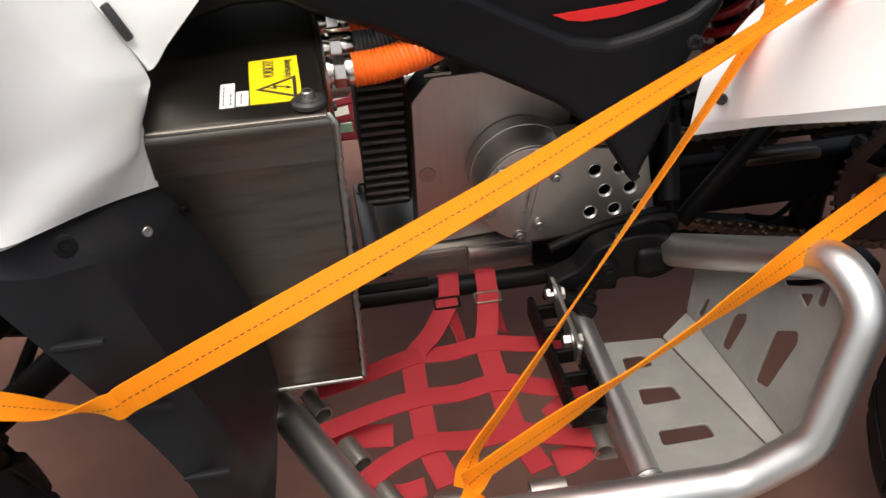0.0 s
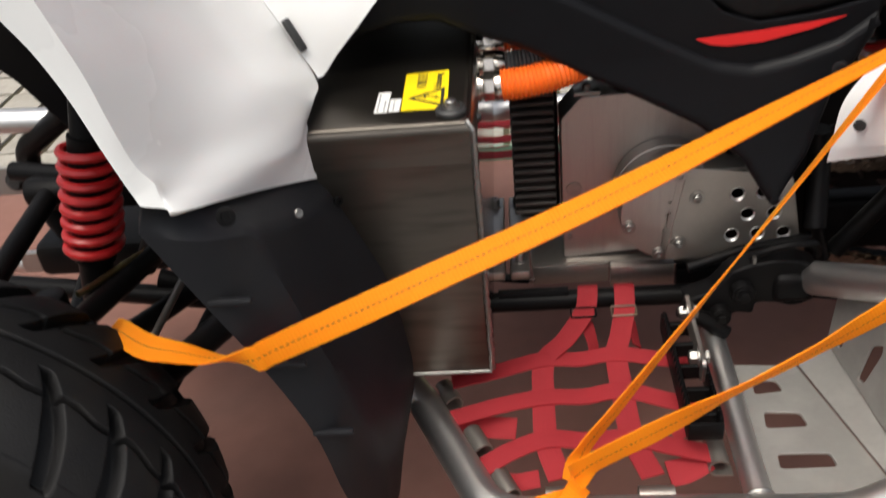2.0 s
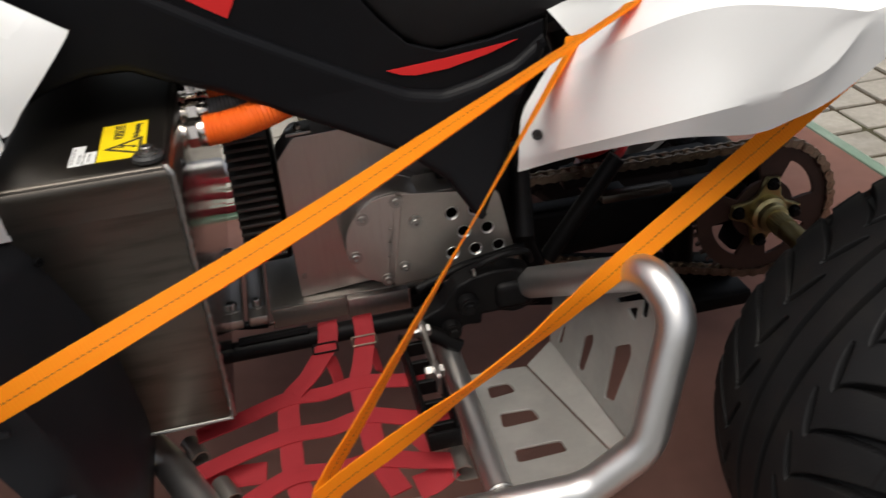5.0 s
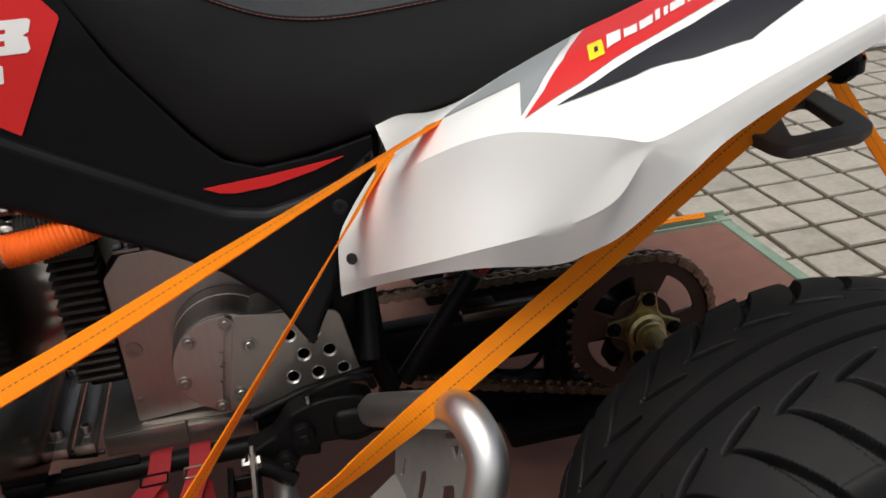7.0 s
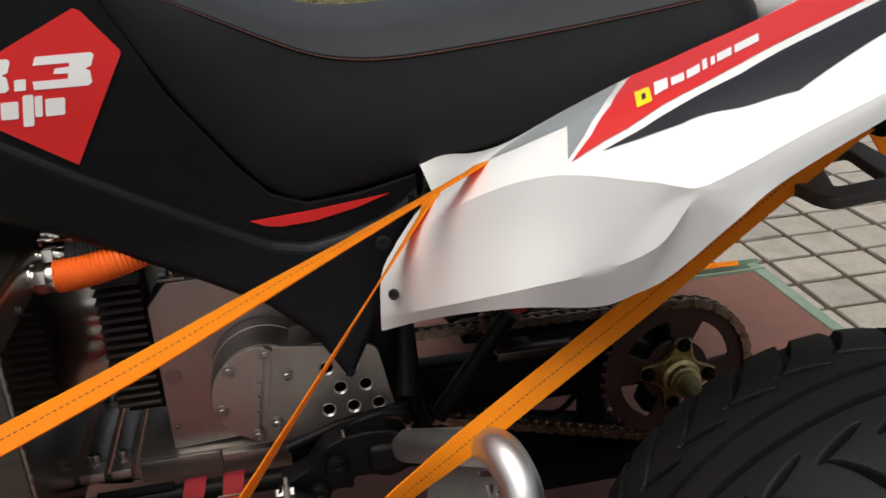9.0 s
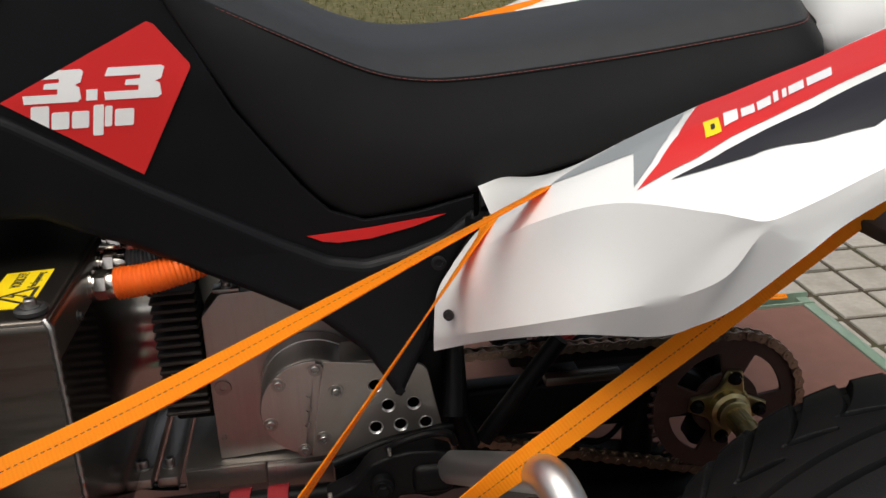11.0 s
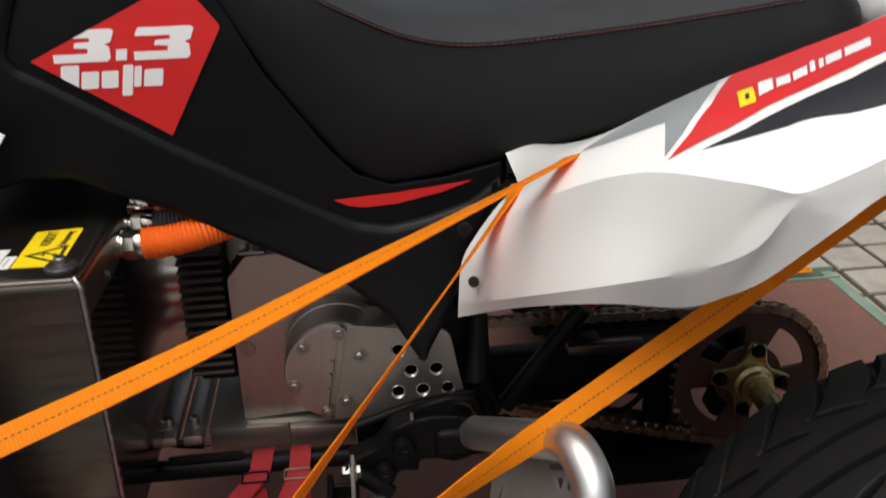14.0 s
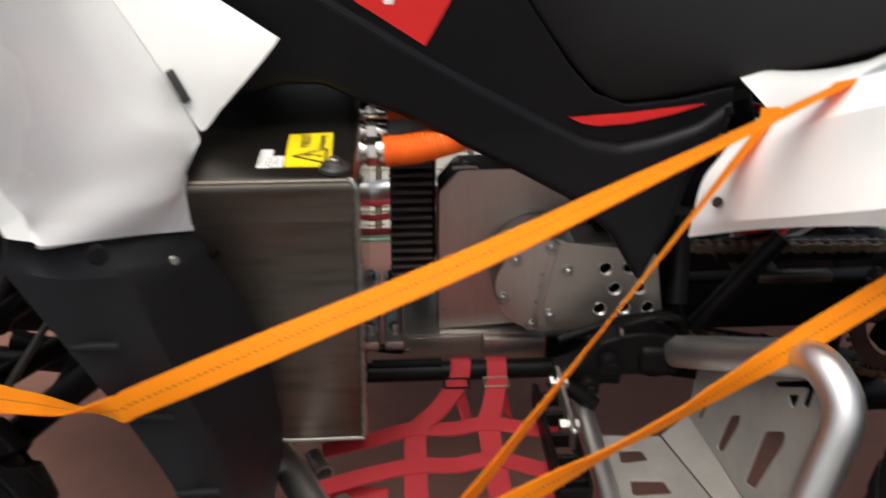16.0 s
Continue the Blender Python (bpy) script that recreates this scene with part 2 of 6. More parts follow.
def letters(text, size, m, spacing=1.0):
    cu = bpy.data.curves.new("letters", "FONT")
    cu.body, cu.size, cu.extrude, cu.space_character = text, size, 0.0002, spacing
    ob = new("letters", cu)
    dg = bpy.context.evaluated_depsgraph_get()
    me = bpy.data.meshes.new_from_object(ob.evaluated_get(dg))
    bpy.data.objects.remove(ob)
    bpy.data.curves.remove(cu)
    me.transform(m)
    return me


def side(y):
    """From a drawing of x and z to the upright plane at y, its face towards the near side."""
    return Matrix(((1, 0, 0, 0), (0, 0, -1, y), (0, 1, 0, 0), (0, 0, 0, 1)))


def circle(x, y, r, n=24, a0=0.0, a1=360.0):
    full = abs(a1 - a0 - 360) < 1e-6
    k = n if full else n - 1
    return [(x + r * math.cos(radians(a0 + (a1 - a0) * i / k)), y + r * math.sin(radians(a0 + (a1 - a0) * i / k))) for i in range(n)]


def rounded(pts, r, n=4):
    """The outline with rounded corners."""
    out = []
    for i, p in enumerate(pts):
        p = Vector(p)
        a, b = Vector(pts[i - 1]), Vector(pts[(i + 1) % len(pts)])
        ra = min(r, (a - p).length * 0.45, (b - p).length * 0.45)
        s, e = p + (a - p).normalized() * ra, p + (b - p).normalized() * ra
        for k in range(n + 1):
            t = k / n
            out.append(tuple(s * (1 - t) ** 2 + p * 2 * t * (1 - t) + e * t * t))
    return out


def smooth_path(pts, k=8, closed=False):
    p = [Vector(q) for q in pts]
    n = len(p)
    out = []
    for i in range(n if closed else n - 1):
        a = p[i - 1] if closed or i > 0 else p[0] * 2 - p[1]
        b, c = p[i], p[(i + 1) % n]
        d = p[(i + 2) % n] if closed or i + 2 < n else c * 2 - b
        for j in range(k):
            t = j / k
            out.append(0.5 * ((2 * b) + (c - a) * t + (2 * a - 5 * b + 4 * c - d) * t * t + (3 * b - a - 3 * c + d) * t ** 3))
    if not closed:
        out.append(p[-1])
    return out


def bent(pts, r, n=7):
    """A path of straight runs with round bends of radius r, as a bent tube has."""
    p = [Vector(q) for q in pts]
    out = [p[0]]
    for a, b, c in zip(p, p[1:], p[2:]):
        u, v = (a - b).normalized(), (c - b).normalized()
        d = min(r / max(0.2, math.tan(max(0.05, u.angle(v)) / 2)), (a - b).length * 0.48, (c - b).length * 0.48)
        s, e = b + u * d, b + v * d
        for k in range(n + 1):
            t = k / n
            out.append(s * (1 - t) ** 2 + b * 2 * t * (1 - t) + e * t * t)
    out.append(p[-1])
    return out


def tube(path, r, n=14, closed=False, caps=True, bm=None):
    """A round bar or tube swept along a path; r is a number or one radius a point."""
    bm = bm or bmesh.new()
    path = [Vector(p) for p in path]
    m = len(path)
    rad = list(r) if isinstance(r, (list, tuple)) else [r] * m
    up = None
    rings = []
    for i, p in enumerate(path):
        a = path[i - 1] if closed or i else path[0]
        b = path[(i + 1) % m] if closed or i + 1 < m else path[-1]
        t = (b - a).normalized()
        if up is None:
            up = t.orthogonal().normalized()
        up = (up - t * up.dot(t)).normalized()
        w = t.cross(up)
        rings.append([bm.verts.new(p + (up * math.cos(6.2831853 * k / n) + w * math.sin(6.2831853 * k / n)) * rad[i]) for k in range(n)])
    for i in range(m if closed else m - 1):
        a, b = rings[i], rings[(i + 1) % m]
        for k in range(n):
            bm.faces.new((a[k], a[(k + 1) % n], b[(k + 1) % n], b[k]))
    if caps and not closed:
        bm.faces.new(rings[0])
        bm.faces.new(rings[-1])
    return bm


def rod(a, b, r, n=16, bm=None, ends=0.0):
    """A straight round bar with slightly rounded ends."""
    a, b = Vector(a), Vector(b)
    d = (b - a).normalized()
    e = min(ends, (b - a).length * 0.3)
    if e:
        return tube([a, a + d * e * 0.3, a + d * e, b - d * e, b - d * e * 0.3, b], [r - e, r - e * 0.3, r, r, r - e * 0.3, r - e], n, bm=bm)
    return tube([a, b], r, n, bm=bm)


def block(lo, hi, bev=0.002, seg=2, m=None):
    bm = bmesh.new()
    bmesh.ops.create_cube(bm, size=1.0)
    for v in bm.verts:
        v.co = [lo[i] + (hi[i] - lo[i]) * (v.co[i] + 0.5) for i in range(3)]
    if bev:
        bmesh.ops.bevel(bm, geom=list(bm.edges), offset=bev, segments=seg, profile=0.5, affect="EDGES")
    if m is not None:
        bm.transform(m)
    return bm


def cap_screw(place, axis, r=0.006, h=0.006, washer=True):
    """A socket cap screw, head outwards along axis, with a hollow in its head."""
    bm = bmesh.new()
    prof = [(0.0, h * 0.35), (r * 0.48, h * 0.35), (r * 0.52, h * 0.96), (r * 0.85, h), (r, h * 0.85), (r, 0.0012)]
    if washer:
        prof += [(r * 1.55, 0.0012), (r * 1.6, 0.0)]
    else:
        prof += [(r, 0.0)]
    spin(bm, prof, 18)
    q = Vector((0, 0, 1)).rotation_difference(Vector(axis))
    bm.transform(Matrix.Translation(place) @ q.to_matrix().to_4x4())
    return bm


def hex_bolt(place, axis, r=0.008, h=0.006):
    bm = bmesh.new()
    spin(bm, [(0, h), (r * 0.8, h), (r, h * 0.8), (r, 0.0015)], 6)
    spin(bm, [(r * 0.9, 0.0017), (r * 1.35, 0.0015), (r * 1.4, 0.0)], 20)
    q = Vector((0, 0, 1)).rotation_difference(Vector(axis))
    bm.transform(Matrix.Translation(place) @ q.to_matrix().to_4x4())
    return bm


def spin(bm, prof, n=32, closed=False):
    """Turns a profile of (radius, height) round the z axis."""
    rings = []
    for r, h in prof:
        if r < 1e-6:
            rings.append([bm.verts.new((0, 0, h))])
        else:
            rings.append([bm.verts.new((r * math.cos(6.2831853 * k / n), r * math.sin(6.2831853 * k / n), h)) for k in range(n)])
    pairs = list(zip(rings, rings[1:])) + ([(rings[-1], rings[0])] if closed else [])
    for a, b in pairs:
        for k in range(n):
            j = (k + 1) % n
            if len(a) == 1 and len(b) == 1:
                continue
            if len(a) == 1:
                bm.faces.new((a[0], b[k], b[j]))
            elif len(b) == 1:
                bm.faces.new((a[k], a[j], b[0]))
            else:
                bm.faces.new((a[k], a[j], b[j], b[k]))
    return bm


def surface(grid, nu=6, nv=6, thick=0.003, sharp_rows=(), sharp_cols=()):
    """A moulded sheet through a grid of points, smooth between them; rows named sharp keep a crease."""
    rows = []
    segs, start = [], 0
    nrow = len(grid[0])
    for s in sorted(sharp_rows):
        segs.append((start, s))
        start = s
    segs.append((start, nrow - 1))
    cols = []
    for col in grid:
        line = []
        for a, b in segs:
            piece = smooth_path(col[a:b + 1], nv) if b - a > 1 else [Vector(col[a]).lerp(Vector(col[b]), k / nv) for k in range(nv + 1)]
            line += piece if not line else piece[1:]
        cols.append(line)
    m = len(cols[0])
    breaks = [0, *sorted(sharp_cols), len(cols) - 1]
    strips = []
    for i in range(m):
        strip = []
        for a, b in zip(breaks, breaks[1:]):
            line = [c[i] for c in cols[a:b + 1]]
            piece = smooth_path(line, nu) if b - a > 1 else [line[0].lerp(line[1], k / nu) for k in range(nu + 1)]
            strip += piece if not strip else piece[1:]
        strips.append(strip)
    bm = bmesh.new()
    vs = [[bm.verts.new(p) for p in strip] for strip in strips]
    for i in range(m - 1):
        for j in range(len(vs[0]) - 1):
            bm.faces.new((vs[i][j], vs[i + 1][j], vs[i + 1][j + 1], vs[i][j + 1]))
    bmesh.ops.recalc_face_normals(bm, faces=bm.faces)
    if thick:
        # give the sheet its thickness by a second skin behind it and a rim round its edge
        bm.normal_update()
        faces, rim = list(bm.faces), [e for e in bm.edges if e.is_boundary]
        back = {v: bm.verts.new(v.co - v.normal * thick) for v in list(bm.verts)}
        for f in faces:
            bm.faces.new([back[v] for v in reversed(f.verts)])
        for e in rim:
            a, b = e.verts
            bm.faces.new((b, a, back[a], back[b]))
    return bm


def ribbon(path, across, width, thick=0.0016):
    """A strap: path points, and the direction of its width at each; carries its own length and width as coordinates."""
    bm = bmesh.new()
    uvl = bm.loops.layers.uv.new("UVMap")
    n = len(path)
    length = [0.0]
    for a, b in zip(path, path[1:]):
        length.append(length[-1] + (Vector(b) - Vector(a)).length)
    cross = [(-0.5, -0.4), (-0.46, -0.5), (0.0, -0.5), (0.46, -0.5), (0.5, -0.4), (0.5, 0.4), (0.46, 0.5), (0.0, 0.5), (-0.46, 0.5), (-0.5, 0.4)]
    rings = []
    for i in range(n):
        p = Vector(path[i])
        t = (Vector(path[min(i + 1, n - 1)]) - Vector(path[max(i - 1, 0)])).normalized()
        w = Vector(across[i])
        w = (w - t * w.dot(t)).normalized()
        nn = t.cross(w)
        wd = width[i] if isinstance(width, (list, tuple)) else width
        rings.append([bm.verts.new(p + w * wd * u + nn * thick * v) for u, v in cross])
    k = len(cross)
    for i in range(n - 1):
        for j in range(k):
            f = bm.faces.new((rings[i][j], rings[i][(j + 1) % k], rings[i + 1][(j + 1) % k], rings[i + 1][j]))
            for lp, (jj, ii) in zip(f.loops, ((j, i), ((j + 1) % k, i), ((j + 1) % k, i + 1), (j, i + 1))):
                lp[uvl].uv = (cross[jj][0] + 0.5, length[ii])
    bm.faces.new(rings[0])
    bm.faces.new(rings[-1])
    return bm


def strap_line(points, normals, k=10, sag=0.0):
    """A smooth strap path and its width directions from a few points with the way the strap faces there."""
    path = smooth_path(points, k)
    m = len(points) - 1
    across = []
    for i, p in enumerate(path):
        s = min(i / k, m - 1e-6)
        a, f = int(s), s - int(s)
        nrm = Vector(normals[a]).normalized().lerp(Vector(normals[a + 1]).normalized(), f)
        t = (path[min(i + 1, len(path) - 1)] - path[max(i - 1, 0)]).normalized()
        across.append(t.cross(nrm))
    return path, across


def corrugated(path, r, pitch=0.004, depth=0.0018, n=18):
    """A ribbed hose along a path."""
    path = [Vector(p) for p in path]
    total = sum((b - a).length for a, b in zip(path, path[1:]))
    steps = max(8, int(total / pitch * 4))
    dense, rad = [], []
    acc, i = 0.0, 0
    for s in range(steps + 1):
        want = total * s / steps
        while i < len(path) - 2 and acc + (path[i + 1] - path[i]).length < want:
            acc += (path[i + 1] - path[i]).length
            i += 1
        f = (want - acc) / max(1e-9, (path[i + 1] - path[i]).length)
        dense.append(path[i].lerp(path[i + 1], f))
        rad.append(r - depth * (0.5 + 0.5 * math.cos(math.pi * s / 2)))
    return tube(dense, rad, n)


MID = 0.97  # the vehicle's middle plane


def mirrored(ob, parent=None, label=""):
    """The same part on the far side of the vehicle."""
    me = ob.data.copy()
    me.transform(Matrix.Translation((0, 2 * MID, 0)) @ Matrix.Diagonal((1, -1, 1, 1)))
    me.flip_normals()
    o = new(ob.name.split(".")[0], me)
    o.parent = parent or ob.parent
    o.matrix_parent_inverse = ob.matrix_parent_inverse
    if label:
        o["label"] = label
    return o


# ---- ground ----
GROUND = -0.58
PITCH, PITCH_Y = 0.2055, 0.211


def sheet(name, x0, y0, x1, y1, z, mat, label, nx=1, ny=1, wob=0.0):
    bm = bmesh.new()
    bmesh.ops.create_grid(bm, x_segments=nx, y_segments=ny, size=0.5)
    for v in bm.verts:
        v.co = (x0 + (x1 - x0) * (v.co.x + 0.5), y0 + (y1 - y0) * (v.co.y + 0.5), z + wob * noise.noise(Vector((v.co.x * 9, v.co.y * 9, 0))))
    return tagged(part(name, bm, mat), label, "ground", "", "structure")


ground = sheet("ground", -400, -400, 400, 400, GROUND - 0.075, M_SOIL, "brown earth ground with moss under and round the paving")

# ---- trailer ----
trailer = thing("trailer", (-0.3, 0.94, GROUND), "flat trailer with red-brown plywood bed and pale green frame", "trailer")
BX0, BX1, BY0, BY1 = -1.75, 1.296, 0.22, 1.636
part("bed", block((BX0, BY0, -0.021), (BX1, BY1, 0.0), 0.001, 1), M_BED, trailer, "red-brown coated plywood bed")
part("rear_rail", block((BX1 + 0.001, BY0 - 0.04, -0.09), (BX1 + 0.028, BY1 + 0.04, 0.003), 0.003), M_GREEN, trailer)
part("front_rail", block((BX0 - 0.03, BY0 - 0.04, -0.09), (BX0 - 0.001, BY1 + 0.04, 0.003), 0.003), M_GREEN, trailer)
for yy, s in ((BY1, 1), (BY0, -1)):
    prof = [(0.001, 0.003), (0.004, 0.003), (0.004, 0.022), (0.038, 0.022), (0.038, -0.085), (0.034, -0.085), (0.034, 0.018), (0.008, 0.018), (0.008, -0.085), (0.001, -0.085)]
    if s > 0:
        prof = [(0.001, 0.006), (0.001, -0.085), (0.040, -0.085), (0.040, 0.014), (0.036, 0.014), (0.036, -0.03), (0.006, -0.03), (0.006, 0.006)]
    else:
        prof = [(0.001, 0.004), (0.001, -0.085), (0.040, -0.085), (0.040, 0.004)]
    bm = bmesh.new()
    ends = []
    for xx in (BX0 - 0.03, BX1 + 0.028):
        ends.append([bm.verts.new((xx, yy + s * a, b)) for a, b in prof])
    for i in range(len(prof)):
        j = (i + 1) % len(prof)
        bm.faces.new((ends[0][i], ends[0][j], ends[1][j], ends[1][i]))
    bm.faces.new(ends[0])
    bm.faces.new(ends[1])
    part("side_rail", bm, M_GREEN, trailer)
for xx in (-1.2, -0.5, 0.2, 0.9):
    part("cross_member", block((xx - 0.03, BY0, -0.085), (xx + 0.03, BY1, -0.0215), 0.004), M_GREEN, trailer)
for yy in (0.5, 1.38):
    part("chassis_beam", block((BX0, yy - 0.03, -0.185), (BX1, yy + 0.03, -0.0855), 0.005), M_GREEN, trailer)
part("axle_beam", rod((-0.3, 0.2, -0.33), (-0.3, 1.68, -0.33), 0.03), M_FRAME, trailer)
for yy in (0.5, 1.38):
    part("axle_bracket", block((-0.36, yy - 0.03, -0.36), (-0.24, yy + 0.03, -0.186), 0.006), M_FRAME, trailer)
for yy in (0.32, 1.56):
    bm = bmesh.new()
    spin(bm, [(0.13, -0.06), (0.16, -0.075), (0.21, -0.078), (0.238, -0.065), (0.25, -0.04), (0.25, 0.04), (0.238, 0.065), (0.21, 0.078), (0.16, 0.075), (0.13, 0.06)], 48, True)
    bm.transform(Matrix.Translation((-0.3, yy, GROUND + 0.25)) @ Matrix.Rotation(radians(90), 4, "X"))
    w = part("trailer_wheel", bm, M_RUBBER, trailer)
    bm = bmesh.new()
    spin(bm, [(0, -0.02), (0.06, -0.03), (0.10, -0.02), (0.135, -0.055), (0.135, 0.055), (0.10, 0.02), (0.06, 0.03), (0, 0.02)], 32)
    bm.transform(Matrix.Translation((-0.3, yy, GROUND + 0.25)) @ Matrix.Rotation(radians(90), 4, "X"))
    part("rim", bm, M_BOLT, w)

# ---- quad bike ----
quad = thing("quad_bike", (0.13, MID, 0.0), "white and black electric quad bike strapped down on a trailer", "quad bike")

# battery box
BOX_X0, BOX_X1, BOX_Y0, BOX_Y1, BOX_Z0, BOX_Z1 = -0.150, 0.014, 0.657, 1.283, 0.263, 0.556
bm = block((BOX_X0, BOX_Y0, BOX_Z0), (BOX_X1, BOX_Y1, BOX_Z1 - 0.002), 0.003)
battery_box = part("battery_box", bm, M_STEEL, quad, "brushed steel battery box")
bm = block((BOX_X0 - 0.002, BOX_Y0 - 0.002, 0.515), (BOX_X1 + 0.002, BOX_Y1 + 0.002, BOX_Z1), 0.0)
bmesh.ops.delete(bm, geom=[f for f in bm.faces if f.normal.z < -0.5], context="FACES_ONLY")
tops = [e for e in bm.edges if all(v.co.z > BOX_Z1 - 1e-4 for v in e.verts)]
bmesh.ops.bevel(bm, geom=tops, offset=0.011, segments=5, profile=0.5, affect="EDGES")
bmesh.ops.solidify(bm, geom=list(bm.faces), thickness=0.0016)
part("lid", bm, M_STEEL, battery_box)
part("rear_plate", block((BOX_X1 + 0.0005, BOX_Y0 + 0.004, BOX_Z0 + 0.002), (BOX_X1 + 0.0018, BOX_Y1 - 0.004, 0.5145), 0.0), M_POLISHED, battery_box, "smooth steel rear plate")
# weld bead down the near rear corner
random.seed(4)
pts = [Vector((BOX_X1 + 0.001 + random.uniform(-0.0004, 0.0004), BOX_Y0 - 0.001, z)) for z in np.linspace(0.268, 0.512, 75)]
part("weld_bead", tube(pts, [0.0030 + 0.0006 * math.sin(i * 1.7) + random.uniform(-0.0003, 0.0003) for i in range(75)], 8), M_BOLT, battery_box, "uneven weld bead")
pts = [Vector((BOX_X1 + 0.001, BOX_Y0 - 0.001, z)) for z in np.linspace(0.512, 0.548, 14)] + [Vector((BOX_X1 - 0.004, BOX_Y0 + 0.004, 0.5545))]
part("weld_bead", tube(pts, [0.0034 + 0.0005 * math.sin(i * 1.7) for i in range(15)], 8), M_BOLT, battery_box, "uneven weld bead")
bm = tube([(BOX_X0, BOX_Y0 - 0.0005, BOX_Z0 + 0.001), (BOX_X1, BOX_Y0 - 0.0005, BOX_Z0 + 0.001)], 0.002, 8)
part("bottom_seam", bm, M_BOLT, battery_box)
# rubber washer and screw on the lid
bm = bmesh.new()
spin(bm, [(0.0, 0.0065), (0.012, 0.0065), (0.0145, 0.0045), (0.0145, 0.001), (0.013, 0.0)], 32)
bm.transform(Matrix.Translation((-0.004, 0.677, BOX_Z1)))
washer = part("washer", bm, M_INK, battery_box, "black rubber washer")
part("screw", cap_screw((-0.004, 0.677, BOX_Z1 + 0.0065), (0, 0, 1), 0.0055, 0.007), M_BOLT, battery_box)
for x, z in ((0.0, 0.0),):
    part("side_screw", cap_screw((BOX_X1 + 0.002, 0.735, 0.523), (1, 0, 0), 0.004, 0.004), M_INK, battery_box)

# hazard label, drawn in its own plane: its reading direction runs away from the near side
TOP = BOX_Z1
sticker = finish("warning_label", flat("warning_label", [[(-0.0515, 0.688), (-0.0085, 0.6875), (-0.0100, 0.7785), (-0.0530, 0.7745)]], 0.0006, 0, Matrix.Translation((0, 0, TOP + 0.0004))), M_YELLOW, battery_box, "yellow high voltage warning label")
tri = [(-0.047, 0.7135), (-0.0125, 0.692), (-0.0125, 0.735)]
tri_in = [(-0.0415, 0.7135), (-0.0155, 0.6975), (-0.0155, 0.7295)]
finish("triangle", flat("triangle", [tri, tri_in], 0.0004, 0, Matrix.Translation((0, 0, TOP + 0.0010))), M_INK, sticker, "black warning triangle")
bolt = [(-0.037, 0.7155), (-0.029, 0.712), (-0.0295, 0.7165), (-0.020, 0.7125), (-0.022, 0.710), (-0.0165, 0.7115), (-0.0205, 0.7165), (-0.0205, 0.7145), (-0.0325, 0.7195), (-0.0315, 0.715)]
finish("flash", flat("flash", [bolt], 0.0004, 0, Matrix.Translation((0, 0, TOP + 0.0010))), M_INK, sticker)
turned = Matrix.Rotation(radians(90), 4, "Z")
finish("heading", letters("VORSICHT!", 0.0092, Matrix.Translation((-0.031, 0.736, TOP + 0.0009)) @ turned @ Matrix.Diagonal((0.78, 1.5, 1, 1)), 1.0), M_INK, sticker, "black heading", 80)
finish("text_line", letters("Hochspannung", 0.0068, Matrix.Translation((-0.0165, 0.733, TOP + 0.0009)) @ turned @ Matrix.Diagonal((0.92, 1.5, 1, 1)), 1.0), M_INK, sticker, "black text line", 80)
for x0, x1, y0, y1, bars in ((-0.0765, -0.0645, 0.6868, 0.7325, 2), (-0.0632, -0.0530, 0.6878, 0.7150, 1)):
    lab = finish("type_label", flat("type_label", [[(x0, y0), (x1, y0), (x1, y1), (x0, y1)]], 0.0006, 0, Matrix.Translation((0, 0, TOP + 0.0004))), M_LABEL, battery_box, "small white type label")
    for b in range(bars):
        xa = x0 + (x1 - x0) * (b + 0.35) / bars
        for k in range(5 if b == 0 else 3):
            ya = y0 + 0.004 + k * (y1 - y0 - 0.008) / 5
            bw = (y1 - y0 - 0.012) / 5
            finish("print_bar", flat("print_bar", [[(xa, ya), (xa + 0.0014, ya), (xa + 0.0014, ya + bw * 0.8), (xa, ya + bw * 0.8)]], 0.0003, 0, Matrix.Translation((0, 0, TOP + 0.0008))), M_INKGREY, lab)

# cable glands and hoses on the box's rear face
def gland(y, z, r, length=0.030):
    bm = bmesh.new()
    spin(bm, [(0.0, 0.0), (r * 1.05, 0.0), (r * 1.05, length * 0.14), (r * 0.86, length * 0.16), (r * 0.86, length * 0.24)], 24)
    spin(bm, [(r * 0.86, length * 0.22), (r * 1.12, length * 0.26), (r * 1.15, length * 0.36), (r * 1.15, length * 0.60), (r * 1.1, length * 0.62)], 8)
    spin(bm, [(r * 1.06, length * 0.60), (r * 1.10, length * 0.64), (r * 1.10, length * 0.92), (r * 1.02, length), (0.0, length)], 28)
    bm.transform(Matrix.Translation((BOX_X1 + 0.001, y, z)) @ Matrix.Rotation(radians(90), 4, "Y"))
    return bm


part("cable_gland", gland(0.795, 0.529, 0.0145), M_CHROME, quad, "nickel-plated cable gland")
part("cable_gland", gland(0.838, 0.535, 0.0135), M_CHROME, quad, "nickel-plated cable gland")
part("cable_gland", gland(0.880, 0.545, 0.0125), M_CHROME, quad, "nickel-plated cable gland")
bm = block((0.020, 0.832, 0.553), (0.036, 0.837, 0.557), 0.001)
part("clamp_tab", bm, M_CHROME, quad)
part("orange_hose", corrugated(smooth_path([(0.040, 0.795, 0.529), (0.070, 0.796, 0.531), (0.105, 0.805, 0.536), (0.145, 0.83, 0.540), (0.19, 0.88, 0.53)], 6), 0.0172, 0.0042, 0.0016), M_HOSE, quad, "orange corrugated cable hose")
